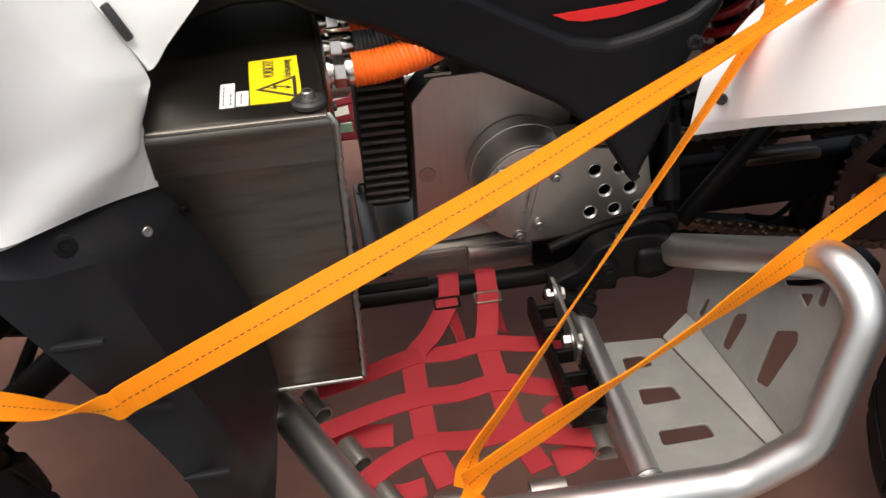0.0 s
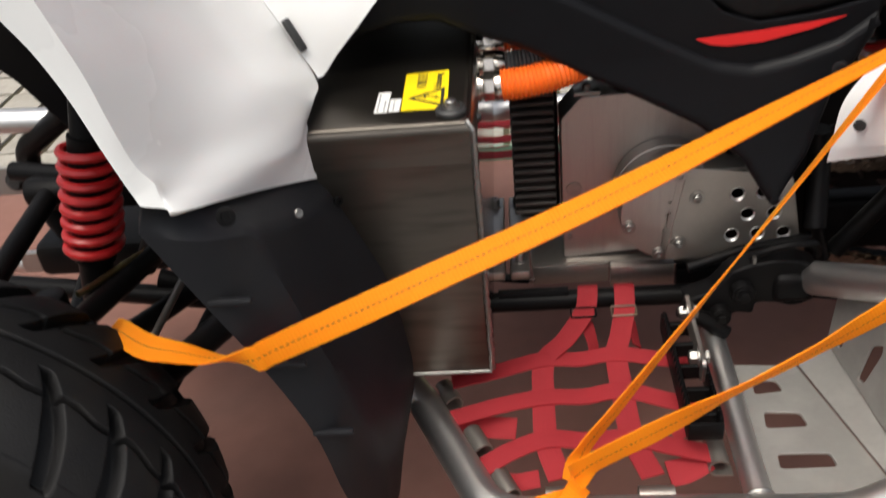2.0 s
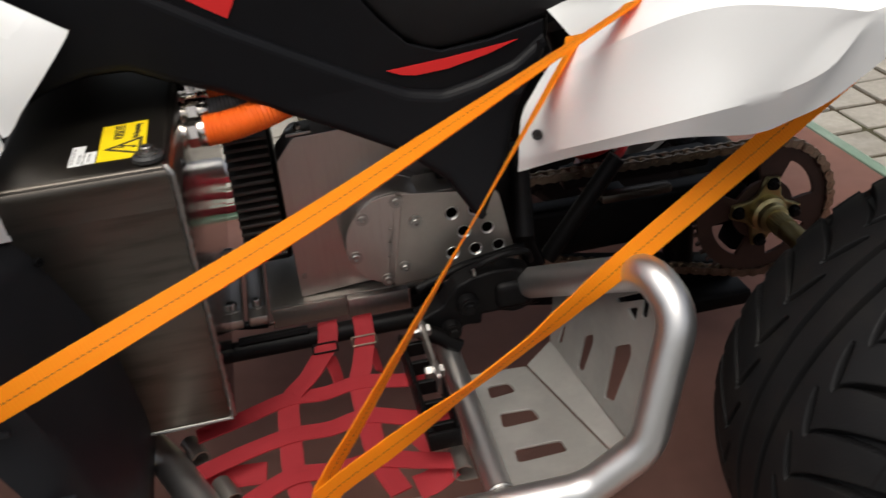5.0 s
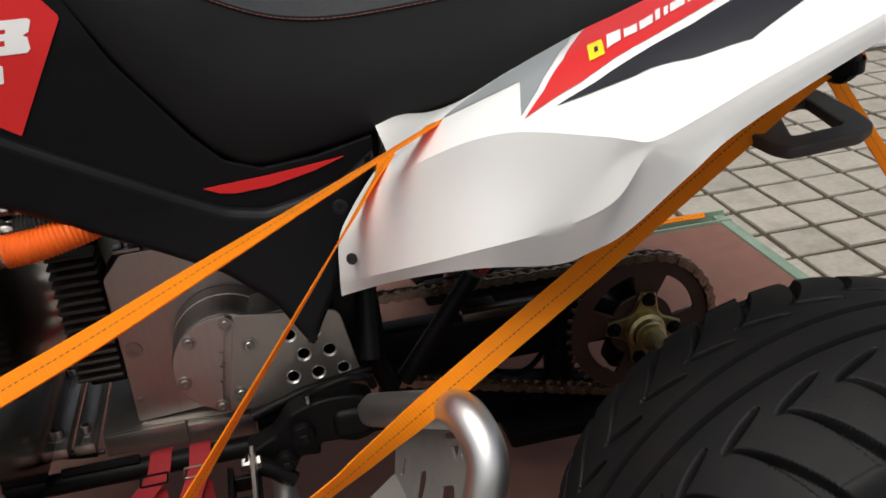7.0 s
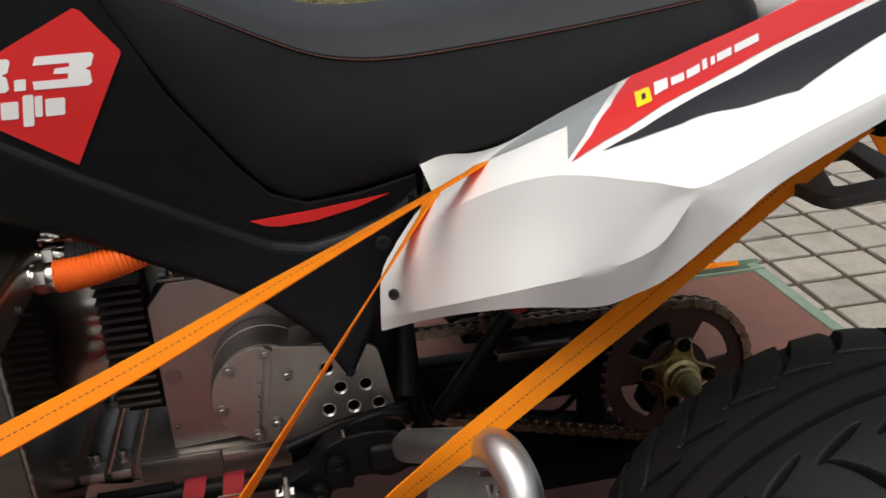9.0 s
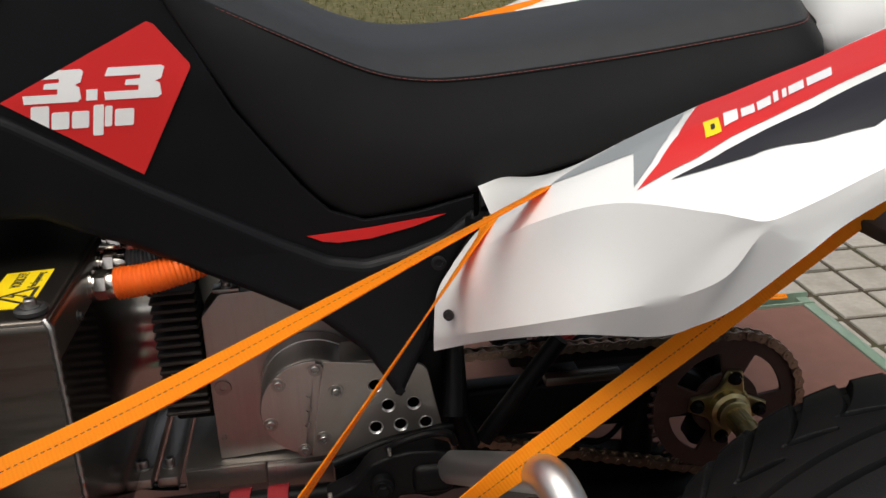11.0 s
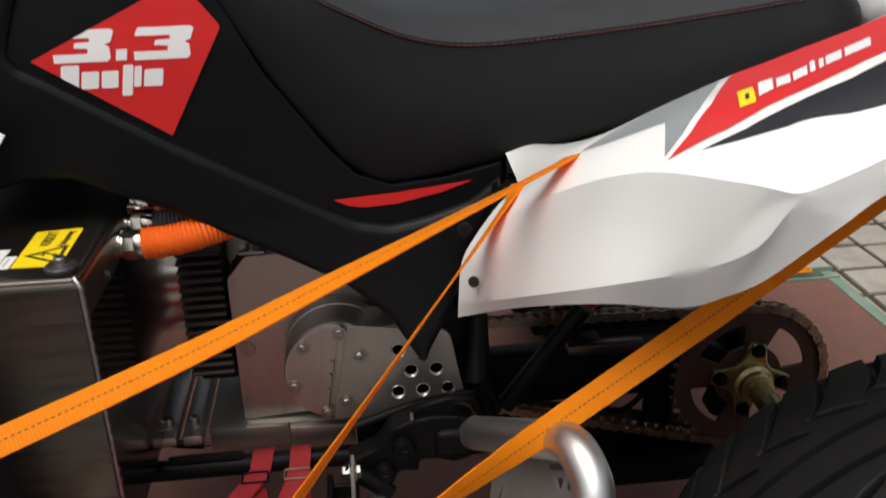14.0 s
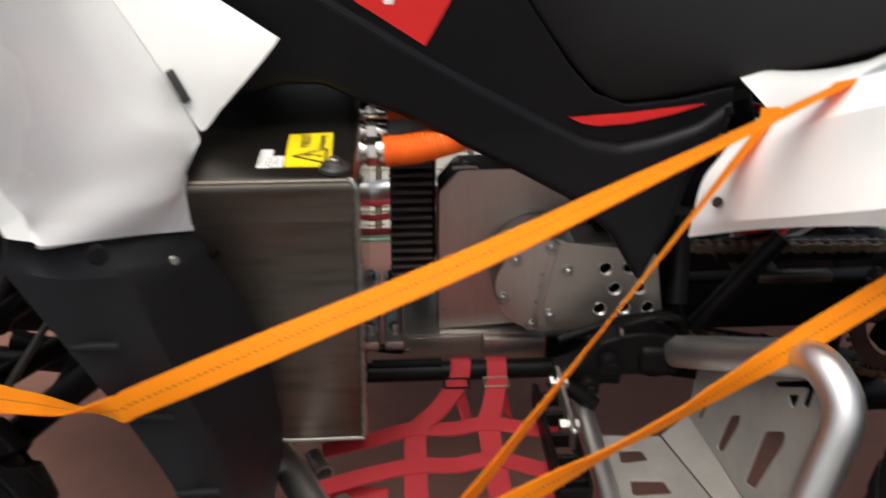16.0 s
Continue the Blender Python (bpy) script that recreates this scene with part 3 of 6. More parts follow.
part("grey_hose", corrugated(smooth_path([(0.040, 0.838, 0.535), (0.075, 0.84, 0.537), (0.12, 0.855, 0.545), (0.17, 0.90, 0.55)], 6), 0.013, 0.004, 0.0014), M_HOSEGREY, quad, "grey corrugated hose")
part("orange_hose", corrugated(smooth_path([(0.040, 0.880, 0.545), (0.075, 0.88, 0.547), (0.13, 0.89, 0.555), (0.17, 0.93, 0.56)], 6), 0.012, 0.004, 0.0014), M_HOSE, quad, "orange corrugated cable hose")

# motor
motor = finish("motor", flat("motor", [rounded([(0.104, 0.254), (0.235, 0.262), (0.285, 0.30), (0.285, 0.42), (0.262, 0.438), (0.205, 0.473), (0.127, 0.471), (0.104, 0.444)], 0.004)], 0.05, 0.0012, side(0.905)), M_ALU, quad, "motor with a machined aluminium face plate")
part("plate_screw", cap_screw((0.118, 0.879, 0.352), (0, -1, 0), 0.0062, 0.001), M_BOLT, motor)
part("plate_screw", cap_screw((0.112, 0.879, 0.285), (0, -1, 0), 0.0035, 0.002, False), M_BOLT, motor)
part("terminal_lug", block((0.120, 0.882, 0.4715), (0.150, 0.902, 0.476), 0.001), M_BOLT, motor)
part("terminal_screw", cap_screw((0.135, 0.892, 0.476), (0, 0, 1), 0.005, 0.006), M_BOLT, motor)
# finned black housing in front of the face plate
bm = block((0.052, 0.915, 0.292), (0.103, 1.13, 0.475), 0.006)
part("motor_housing", bm, M_FRAME, motor, "black finned motor housing")
for i in range(15):
    z = 0.312 + i * 0.0112
    bm = block((0.046, 0.893, z), (0.098, 0.922, z + 0.0048), 0.0015, 1)
    part("cooling_fin", bm, M_RACK, motor)
# stepped round gearbox cover with a cut side, and the drilled sprocket guard
DX, DZ, DR = 0.225, 0.3535, 0.0605
bm = bmesh.new()
spin(bm, [(0, 0.067), (DR * 0.985, 0.067), (DR, 0.0655), (DR, 0.022), (DR * 1.0, 0.021), (DR * 1.02, 0.0205), (DR * 1.02, 0.0), (0, 0.0)], 64)
bm.transform(Matrix.Translation((DX, 0.8785, DZ)) @ Matrix.Rotation(radians(90), 4, "X"))
cover = part("gearbox_cover", bm, M_ALU, motor, "round machined aluminium gearbox cover")
disc = [(x, z) for x, z in circle(DX, DZ, DR * 0.985, 72) if x < 0.214 + (z - 0.294) * 0.175]
finish("cover_plate", flat("cover_plate", [disc] + [circle(x, z, 0.0037, 14) for x, z in ((0.2195, 0.371), (0.2180, 0.353), (0.2150, 0.334))], 0.004, 0.0008, side(0.8095)), M_ALU, motor, "brushed half-round cover plate")
for x, z in ((0.188, 0.388), (0.175, 0.339), (0.2095, 0.3015), (0.2295, 0.403)):
    part("cover_screw", cap_screw((x, 0.8076, z), (0, -1, 0), 0.0052, 0.004), M_BOLT, motor)
holes = [(0.294, 0.374), (0.322, 0.3745), (0.307, 0.347), (0.336, 0.347), (0.2915, 0.320), (0.320, 0.3205), (0.349, 0.320)]
guard_out = rounded([(0.238, 0.4100), (0.347, 0.396), (0.3535, 0.388), (0.371, 0.296), (0.216, 0.290)], 0.004)
guard_plate = finish("sprocket_guard", flat("sprocket_guard", [guard_out] + [circle(x, z, 0.0072, 24) for x, z in holes], 0.004, 0.0009, side(0.812)), M_ALU_SHEET, motor, "drilled aluminium sprocket guard plate")
for x, z in holes:
    bm = bmesh.new()
    spin(bm, [(0.0066, -0.002), (0.0078, 0.0004), (0.0084, 0.0008), (0.0088, 0.0)], 24)
    bm.transform(Matrix.Translation((x, 0.8098, z)) @ Matrix.Rotation(radians(90), 4, "X"))
    part("hole_rim", bm, M_TUBE, guard_plate)
for x, z in ((0.250, 0.372), (0.232, 0.313)):
    part("guard_screw", cap_screw((x, 0.8098, z), (0, -1, 0), 0.0055, 0.006), M_BOLT, guard_plate)
part("guard_flange", block((0.240, 0.814, 0.402), (0.345, 0.865, 0.405), 0.001), M_ALU_SHEET, guard_plate)
part("gear_case", block((0.285, 0.84, 0.29), (0.40, 0.90, 0.41), 0.008), M_FRAME, motor)

# motor base
part("motor_base", block((0.062, 0.868, 0.243), (0.285, 1.02, 0.2535), 0.002), M_ALU_SHEET, quad, "aluminium motor base plate")
part("base_edge", block((0.064, 0.862, 0.226), (0.158, 0.8675, 0.2535), 0.001), M_ALU_SHEET, quad)
part("base_block", block((0.160, 0.856, 0.222), (0.238, 0.8675, 0.252), 0.0015), M_ALU, quad)
part("base_block", block((0.240, 0.850, 0.215), (0.36, 0.8675, 0.246), 0.003), M_FRAME, quad)
for xa in (0.006, 0.036):
    part("mount_strip", block((xa, 0.835, 0.252), (xa + 0.024, 1.02, 0.266), 0.003), M_ALU, quad, "aluminium battery mount strip")
    part("mount_bolt", cap_screw((xa + 0.012, 0.862, 0.266), (0, 0, 1), 0.0062, 0.010), M_BOLT, quad)
    part("mount_bolt", cap_screw((xa + 0.012, 1.0, 0.266), (0, 0, 1), 0.0062, 0.010), M_BOLT, quad)
bm = tube(smooth_path([(0.0, 0.850, 0.256), (0.03, 0.846, 0.250), (0.058, 0.845, 0.247)], 5), 0.0055, 12)
part("cable_end", bm, M_FRAME, quad, "black cable with a brass end")
part("cable_end", rod((0.058, 0.845, 0.247), (0.066, 0.845, 0.2465), 0.0030, 6), M_SPROCKET, quad)

# frame
for z0, r in ((0.226, 0.0125),):
    part("frame_rail", tube(bent([(-0.40, 0.828, 0.29), (-0.20, 0.828, 0.226), (0.40, 0.828, 0.226)], 0.05), r), M_FRAME, quad, "black lower frame rail")
part("cable_wrap", tube(bent([(0.02, 0.826, 0.240), (0.105, 0.826, 0.240)], 0.05), 0.006, 8), M_FRAME, quad)
part("frame_tube", tube(bent([(0.385, 0.845, 0.43), (0.392, 0.845, 0.30), (0.405, 0.845, 0.26)], 0.03), 0.0135), M_FRAME, quad)
part("frame_tube", tube([(0.517, 0.85, 0.390), (0.422, 0.848, 0.264)], 0.0115), M_FRAME, quad)
part("frame_tube", tube([(0.38, 0.80, 0.33), (0.39, 0.85, 0.42)], 0.012), M_FRAME, quad)
part("frame_tube", tube(bent([(0.40, 0.845, 0.42), (0.55, 0.86, 0.455), (0.75, 0.88, 0.56), (0.98, 0.90, 0.66)], 0.05), 0.0125), M_FRAME, quad)
part("frame_tube", tube(bent([(-0.42, 0.84, 0.30), (-0.25, 0.80, 0.60), (-0.05, 0.86, 0.66), (0.38, 0.87, 0.55)], 0.05), 0.014), M_FRAME, quad)
cast = [(0.229, 0.272), (0.262, 0.286), (0.272, 0.300), (0.281, 0.311), (0.300, 0.318), (0.325, 0.322), (0.352, 0.320), (0.372, 0.312), (0.378, 0.271), (0.362, 0.262), (0.348, 0.259), (0.330, 0.265), (0.309, 0.266), (0.308, 0.251), (0.287, 0.254), (0.275, 0.238), (0.261, 0.237), (0.255, 0.254)]
casting = finish("pivot_casting", flat("pivot_casting", [rounded(cast, 0.005)], 0.030, 0.004, side(0.765), 2), M_FRAME, quad, "rough black swing-arm pivot casting")
part("casting_web", block((0.325, 0.742, 0.268), (0.372, 0.790, 0.305), 0.010, 3), M_FRAME, casting)
part("casting_web", block((0.275, 0.752, 0.272), (0.330, 0.790, 0.284), 0.004, 2), M_FRAME, casting)
part("pivot_lug", rod((0.292, 0.738, 0.286), (0.292, 0.80, 0.286), 0.0135, 20, ends=0.004), M_FRAME, casting)
part("pivot_lug", rod((0.270, 0.738, 0.256), (0.270, 0.80, 0.256), 0.0120, 20, ends=0.004), M_FRAME, casting)
part("pivot_bolt", hex_bolt((0.292, 0.7375, 0.286), (0, -1, 0), 0.0075, 0.005), M_FRAME, casting)
part("pivot_bolt", hex_bolt((0.270, 0.7375, 0.256), (0, -1, 0), 0.0070, 0.005), M_FRAME, casting)
part("cable_clip", block((0.300, 0.746, 0.322), (0.304, 0.752, 0.330), 0.001), M_BOLT, casting)
part("brake_pipe", tube(smooth_path([(0.300, 0.76, 0.322), (0.318, 0.755, 0.334), (0.345, 0.755, 0.340), (0.368, 0.76, 0.334), (0.376, 0.77, 0.315)], 6), 0.0045, 10), M_FRAME, casting)
part("foot_lever", tube(bent([(0.275, 0.735, 0.236), (0.255, 0.74, 0.252), (0.225, 0.745, 0.268)], 0.02), 0.010), M_FRAME, quad)
part("foot_lever", tube(bent([(0.24, 0.79, 0.291), (0.30, 0.80, 0.305), (0.38, 0.81, 0.312)], 0.02), 0.006), M_FRAME, quad)

# foot peg with teeth, its bracket and bolts
peg = part("foot_peg", block((0.205, 0.578, 0.232), (0.212, 0.752, 0.258), 0.002), M_FRAME, quad, "black toothed foot peg")
part("peg_side", block((0.236, 0.578, 0.232), (0.240, 0.752, 0.258), 0.002), M_FRAME, peg)
for i in range(5):
    y = 0.590 + i * 0.036
    part("peg_bar", block((0.2122, y, 0.236), (0.2358, y + 0.006, 0.254), 0.001, 1), M_FRAME, peg)
for i in range(18):
    y = 0.582 + i * 0.0094
    for x in (0.2055, 0.2365):
        bm = bmesh.new()
        v = [bm.verts.new(p) for p in ((x, y, 0.2575), (x + 0.0032, y, 0.2575), (x + 0.0032, y + 0.0062, 0.2575), (x, y + 0.0062, 0.2575), (x + 0.0016, y + 0.0031, 0.2655))]
        for f in ((0, 1, 4), (1, 2, 4), (2, 3, 4), (3, 0, 4), (3, 2, 1, 0)):
            bm.faces.new([v[k] for k in f])
        part("tooth", bm, M_FRAME, peg, "", 10)
part("peg_end", block((0.205, 0.574, 0.234), (0.240, 0.579, 0.256), 0.002), M_FRAME, peg)
bracket = finish("bracket_plate", flat("bracket_plate", [rounded([(0.650, 0.240), (0.762, 0.250), (0.762, 0.276), (0.650, 0.268)], 0.006)], 0.005, 0.001, Matrix(((0, 0, 1, 0.2345), (1, 0, 0, 0), (0, 1, 0, 0), (0, 0, 0, 1)))), M_ALU, quad, "aluminium nerf bar bracket")
for y, z in ((0.740, 0.266), (0.672, 0.258)):
    part("bracket_bolt", hex_bolt((0.237, y, z), (1, 0, 0), 0.008, 0.007), M_BOLT, bracket)
    part("bracket_nut", hex_bolt((0.232, y, z), (-1, 0, 0), 0.008, 0.010), M_BOLT, bracket)

# nerf bar
NR = 0.0185
bar_path = bent([(-0.095, 0.722, 0.205), (-0.065, 0.672, 0.205), (0.012, 0.508, 0.210), (0.345, 0.498, 0.213), (0.402, 0.490, 0.262), (0.444, 0.520, 0.385), (0.432, 0.560, 0.412), (0.368, 0.758, 0.292)], 0.055, 9)
nerf = part("nerf_bar", tube(bar_path, NR, 20), M_TUBE, quad, "satin alloy nerf bar tube")
part("cross_tube", rod((0.263, 0.510, 0.212), (0.263, 0.752, 0.226), 0.0135, 18), M_TUBE, nerf)
part("weld_ring", tube([Vector((0.263 + 0.0145 * math.cos(a), 0.5165, 0.2125 + 0.0145 * math.sin(a))) for a in np.linspace(0, 6.2831853, 25)[:-1]], 0.0022, 6, True), M_BOLT, nerf)


def hook(p, d, along):
    """A bent sheet loop that holds the net's end: p its root, d away from the tube, along the tube."""
    d, along = Vector(d).normalized(), Vector(along).normalized()
    path, across = [], []
    for a in np.linspace(-90, 150, 13):
        q = Vector(p) + d * (0.014 + 0.010 * math.cos(radians(a))) + Vector((0, 0, 1)) * (-0.002 + 0.010 * math.sin(radians(a)))
        path.append(q)
        across.append(along)
    path = [Vector(p) + Vector((0, 0, -0.012))] + path
    across = [along] + across
    return ribbon(path, across, 0.034, 0.002)


hooks = [((-0.052, 0.680, 0.206), (0.9, 0.42, 0), (-0.42, 0.9, 0)), ((-0.018, 0.606, 0.206), (0.9, 0.42, 0), (-0.42, 0.9, 0)), ((0.010, 0.545, 0.206), (0.9, 0.42, 0), (-0.42, 0.9, 0)),
         ((0.250, 0.580, 0.208), (-1, 0, 0), (0, 1, 0)), ((0.080, 0.520, 0.206), (0, 1, 0), (1, 0, 0)), ((0.170, 0.518, 0.206), (0, 1, 0), (1, 0, 0))]
for p, d, a in hooks:
    part("net_hook", hook(p, d, a), M_ALU_SHEET, nerf, "bent sheet hook", 60)

# heel guard: a folded and slotted sheet
def folded(name, pts, slots, frame3, label=""):
    """A flat sheet in a plane given by an origin and two directions."""
    o, u, v = (Vector(q) for q in frame3)
    u = u.normalized()
    v = (v - u * v.dot(u)).normalized()
    n = u.cross(v)
    m = Matrix(((u.x, v.x, n.x, o.x), (u.y, v.y, n.y, o.y), (u.z, v.z, n.z, o.z), (0, 0, 0, 1)))
    return flat(name, [rounded(pts, 0.004)] + [rounded(s, 0.005) for s in slots], 0.0032, 0.0008, m)


def on_plane(frame3, p):
    o, u, v = (Vector(q) for q in frame3)
    u = u.normalized()
    v = (v - u * v.dot(u)).normalized()
    d = Vector(p) - o
    return (d.dot(u), d.dot(v))


F1 = ((0.27, 0.52, 0.213), (1, 0, 0), (0, 1, 0))
pts = [on_plane(F1, (x, y, 0.213)) for x, y in ((0.268, 0.514), (0.392, 0.514), (0.346, 0.702), (0.268, 0.708))]
slots = [[on_plane(F1, (x, y, 0.213)) for x, y in s] for s in (((0.291, 0.6585), (0.322, 0.662), (0.318, 0.680), (0.293, 0.680)), ((0.291, 0.608), (0.333, 0.609), (0.330, 0.629), (0.294, 0.632)), ((0.291, 0.553), (0.345, 0.554), (0.343, 0.572), (0.293, 0.573)))]
foot_plate = finish("foot_plate", folded("foot_plate", pts, slots, F1), M_PLATE, quad, "slotted aluminium foot plate with a raised heel guard")
A, B, C = Vector((0.348, 0.703, 0.2135)), Vector((0.394, 0.514, 0.2135)), Vector((0.384, 0.724, 0.226))
F2 = (A, B - A, C - A)
pts = [on_plane(F2, q) for q in (A, B, Vector((0.408, 0.514, 0.2245)), C)]
finish("fold", folded("fold", pts, [], F2), M_PLATE, foot_plate)
C2, D2, E2 = Vector((0.3845, 0.7245, 0.2262)), Vector((0.4085, 0.514, 0.2247)), Vector((0.436, 0.565, 0.385))
F3 = (C2, D2 - C2, E2 - C2)


def heel(u, w):
    """A point of the heel guard: u along the fold, w up the sheet, in its own plane."""
    return on_plane(F3, C2 + (D2 - C2) * u) [0], w


LH = (D2 - C2).length
pts = [(0.0, 0.0), (LH, 0.0), (LH * 0.99, 0.05), (LH * 0.93, 0.135), (LH * 0.84, 0.178), (LH * 0.30, 0.125), (LH * -0.10, 0.085)]
slots = [[(LH * 0.615, 0.013), (LH * 0.70, 0.020), (LH * 0.745, 0.086), (LH * 0.72, 0.096), (LH * 0.60, 0.076)], [(LH * 0.325, 0.008), (LH * 0.385, 0.011), (LH * 0.415, 0.055), (LH * 0.40, 0.064), (LH * 0.325, 0.051)], [(LH * 0.085, 0.010), (LH * 0.125, 0.013), (LH * 0.13, 0.040), (LH * 0.10, 0.034)],
         [(LH * 0.52, 0.1245), (LH * 0.77, 0.1645), (LH * 0.79, 0.135), (LH * 0.745, 0.131), (LH * 0.735, 0.150), (LH * 0.545, 0.122)], [(LH * 0.63, 0.126), (LH * 0.71, 0.138), (LH * 0.71, 0.120)]]
finish("heel_guard", folded("heel_guard", pts, slots, F3), M_PLATE, foot_plate)

# foot net
net = thing("foot_net", (0.1, 0.62, 0.2), "red webbing foot net hooked between nerf bar and frame", "net")
NET_Z = 0.222


def net_strap(points, w=0.024, nrm=(0, 0, 1), k=8, normals=None):
    path, across = strap_line(points, normals or [nrm] * len(points), k)
    return ribbon(path, across, w, 0.0018)


part("net_strap", net_strap([(-0.035, 0.698, 0.214), (0.02, 0.706, 0.221), (0.068, 0.716, 0.226), (0.11, 0.722, 0.219), (0.152, 0.721, 0.226), (0.20, 0.716, 0.220), (0.245, 0.712, 0.216)]), M_NET, net)
part("net_strap", net_strap([(-0.034, 0.640, 0.212), (0.02, 0.650, 0.220), (0.068, 0.654, 0.226), (0.11, 0.660, 0.219), (0.152, 0.660, 0.226), (0.20, 0.648, 0.220), (0.24, 0.640, 0.216)]), M_NET, net)
part("net_strap", net_strap([(0.0, 0.568, 0.212), (0.03, 0.584, 0.218), (0.068, 0.592, 0.226), (0.11, 0.594, 0.219), (0.152, 0.590, 0.226), (0.19, 0.582, 0.221), (0.230, 0.578, 0.212)]), M_NET, net)
UP4 = [(0, 0.7, 0.7), (0, 0, 1), (0, -0.8, 0.6), (0, -0.3, 1), (0, 0, 1), (0, 0, 1), (0, 0, 1), (0, 0, 1), (0, 0, 1)]
part("net_strap", net_strap([(0.130, 0.842, 0.235), (0.129, 0.828, 0.2405), (0.127, 0.813, 0.2345), (0.122, 0.796, 0.229), (0.098, 0.752, 0.226), (0.071, 0.715, 0.2245), (0.067, 0.655, 0.2235), (0.067, 0.592, 0.2235), (0.078, 0.545, 0.218)], 0.024, (0, 0, 1), 8, UP4), M_NET, net)
part("net_strap", net_strap([(0.174, 0.842, 0.235), (0.173, 0.828, 0.2405), (0.172, 0.813, 0.2345), (0.170, 0.796, 0.229), (0.160, 0.752, 0.226), (0.152, 0.720, 0.2245), (0.152, 0.660, 0.2235), (0.154, 0.592, 0.2235), (0.168, 0.545, 0.218)], 0.024, (0, 0, 1), 8, UP4), M_NET, net)
part("tail", net_strap([(0.124, 0.788, 0.222), (0.128, 0.765, 0.212), (0.130, 0.742, 0.208)], 0.020, (0.6, -0.6, 0.4)), M_NET, net, "loose red strap tail")
part("tail", net_strap([(0.176, 0.788, 0.222), (0.178, 0.770, 0.213), (0.180, 0.755, 0.208)], 0.018, (0.7, -0.6, 0.3)), M_NET, net, "loose red strap tail")
part("tail", net_strap([(-0.030, 0.640, 0.208), (0.0, 0.640, 0.199), (0.036, 0.634, 0.200)], 0.024, (0, -0.5, 1)), M_NET, net, "loose red strap tail")
part("tail", net_strap([(0.004, 0.566, 0.208), (0.030, 0.560, 0.199), (0.058, 0.560, 0.203)], 0.018, (0, -0.4, 1)), M_NET, net, "loose red strap tail")
part("tail", net_strap([(0.236, 0.642, 0.212), (0.215, 0.634, 0.202), (0.198, 0.625, 0.196)], 0.026, (0.3, -0.5, 1)), M_NET, net, "loose red strap tail")
part("tail", net_strap([(0.226, 0.576, 0.208), (0.205, 0.566, 0.203), (0.186, 0.562, 0.202)], 0.026, (0, -0.5, 1)), M_NET, net, "loose red strap tail")
for x, y, z, mat in ((0.121, 0.792, 0.2305, M_FRAME), (0.169, 0.792, 0.2305, M_CHAIN)):
    ring = [(x - 0.0145, y - 0.007, z), (x + 0.0145, y - 0.007, z), (x + 0.0145, y + 0.009, z + 0.002), (x - 0.0145, y + 0.009, z + 0.002)]
    part("buckle", tube(smooth_path([Vector(ring[i]).lerp(Vector(ring[(i + 1) % 4]), f) for i in range(4) for f in (0.08, 0.5, 0.92)], 3, True), 0.0012, 8, True), mat, net, "wire buckle")

# rear end: chain drive
CX, CZ, CY = 0.752, 0.250, 0.892
SR = 0.1012
spro = [circle(CX, CZ, SR - 0.003, 80)]
for a in (36, 126, 216, 306):
    ring = [(CX + r * math.cos(radians(a + d)), CZ + r * math.sin(radians(a + d))) for r, d in [(0.077, -27 + 6 * k) for k in range(10)] + [(0.045, 27 - 9 * k) for k in range(7)]]
    spro.append(rounded(ring, 0.010))
sprocket = finish("sprocket", flat("sprocket", spro, 0.006, 0.0008, side(CY)), M_SPROCKET, quad, "rust-brown rear sprocket")
for i in range(40):
    a = radians(i * 9 + 4.5)
    bm = block((SR - 0.006, -0.0028, -0.0028), (SR + 0.0035, 0.0028, 0.0028), 0.0012, 1, Matrix.Translation((CX, CY, CZ)) @ Matrix.Rotation(-a, 4, "Y"))
    part("tooth", bm, M_SPROCKET, sprocket)
chain = thing("drive_chain", (0.5, CY, 0.2), "worn steel drive chain round the rear sprocket", "chain")
FX, FZ, FR = 0.335, 0.309, 0.050
# the chain's centre line: over the rear sprocket, along both runs, round the small front sprocket
d = math.hypot(CX - FX, CZ - FZ)
base = math.atan2(CZ - FZ, CX - FX)
off = math.acos((FR - SR) / d)
loop = []
for k in range(60):
    a = base + off + (2 * math.pi - 2 * off) * k / 59
    loop.append((FX + FR * math.cos(a), FZ + FR * math.sin(a)))
for k in range(120):
    a = base - off + 2 * off * k / 119
    loop.append((CX + SR * math.cos(a), CZ + SR * math.sin(a)))
loop.append(loop[0])
acc = [0.0]
for a, b in zip(loop, loop[1:]):
    acc.append(acc[-1] + math.hypot(b[0] - a[0], b[1] - a[1]))
links = int(round(acc[-1] / 0.015875 / 2)) * 2
step = acc[-1] / links
pins, j = [], 0
for i in range(links):
    s = i * step
    while acc[j + 1] < s:
        j += 1
    f = (s - acc[j]) / (acc[j + 1] - acc[j])
    pins.append((loop[j][0] + (loop[j + 1][0] - loop[j][0]) * f, loop[j][1] + (loop[j + 1][1] - loop[j][1]) * f))


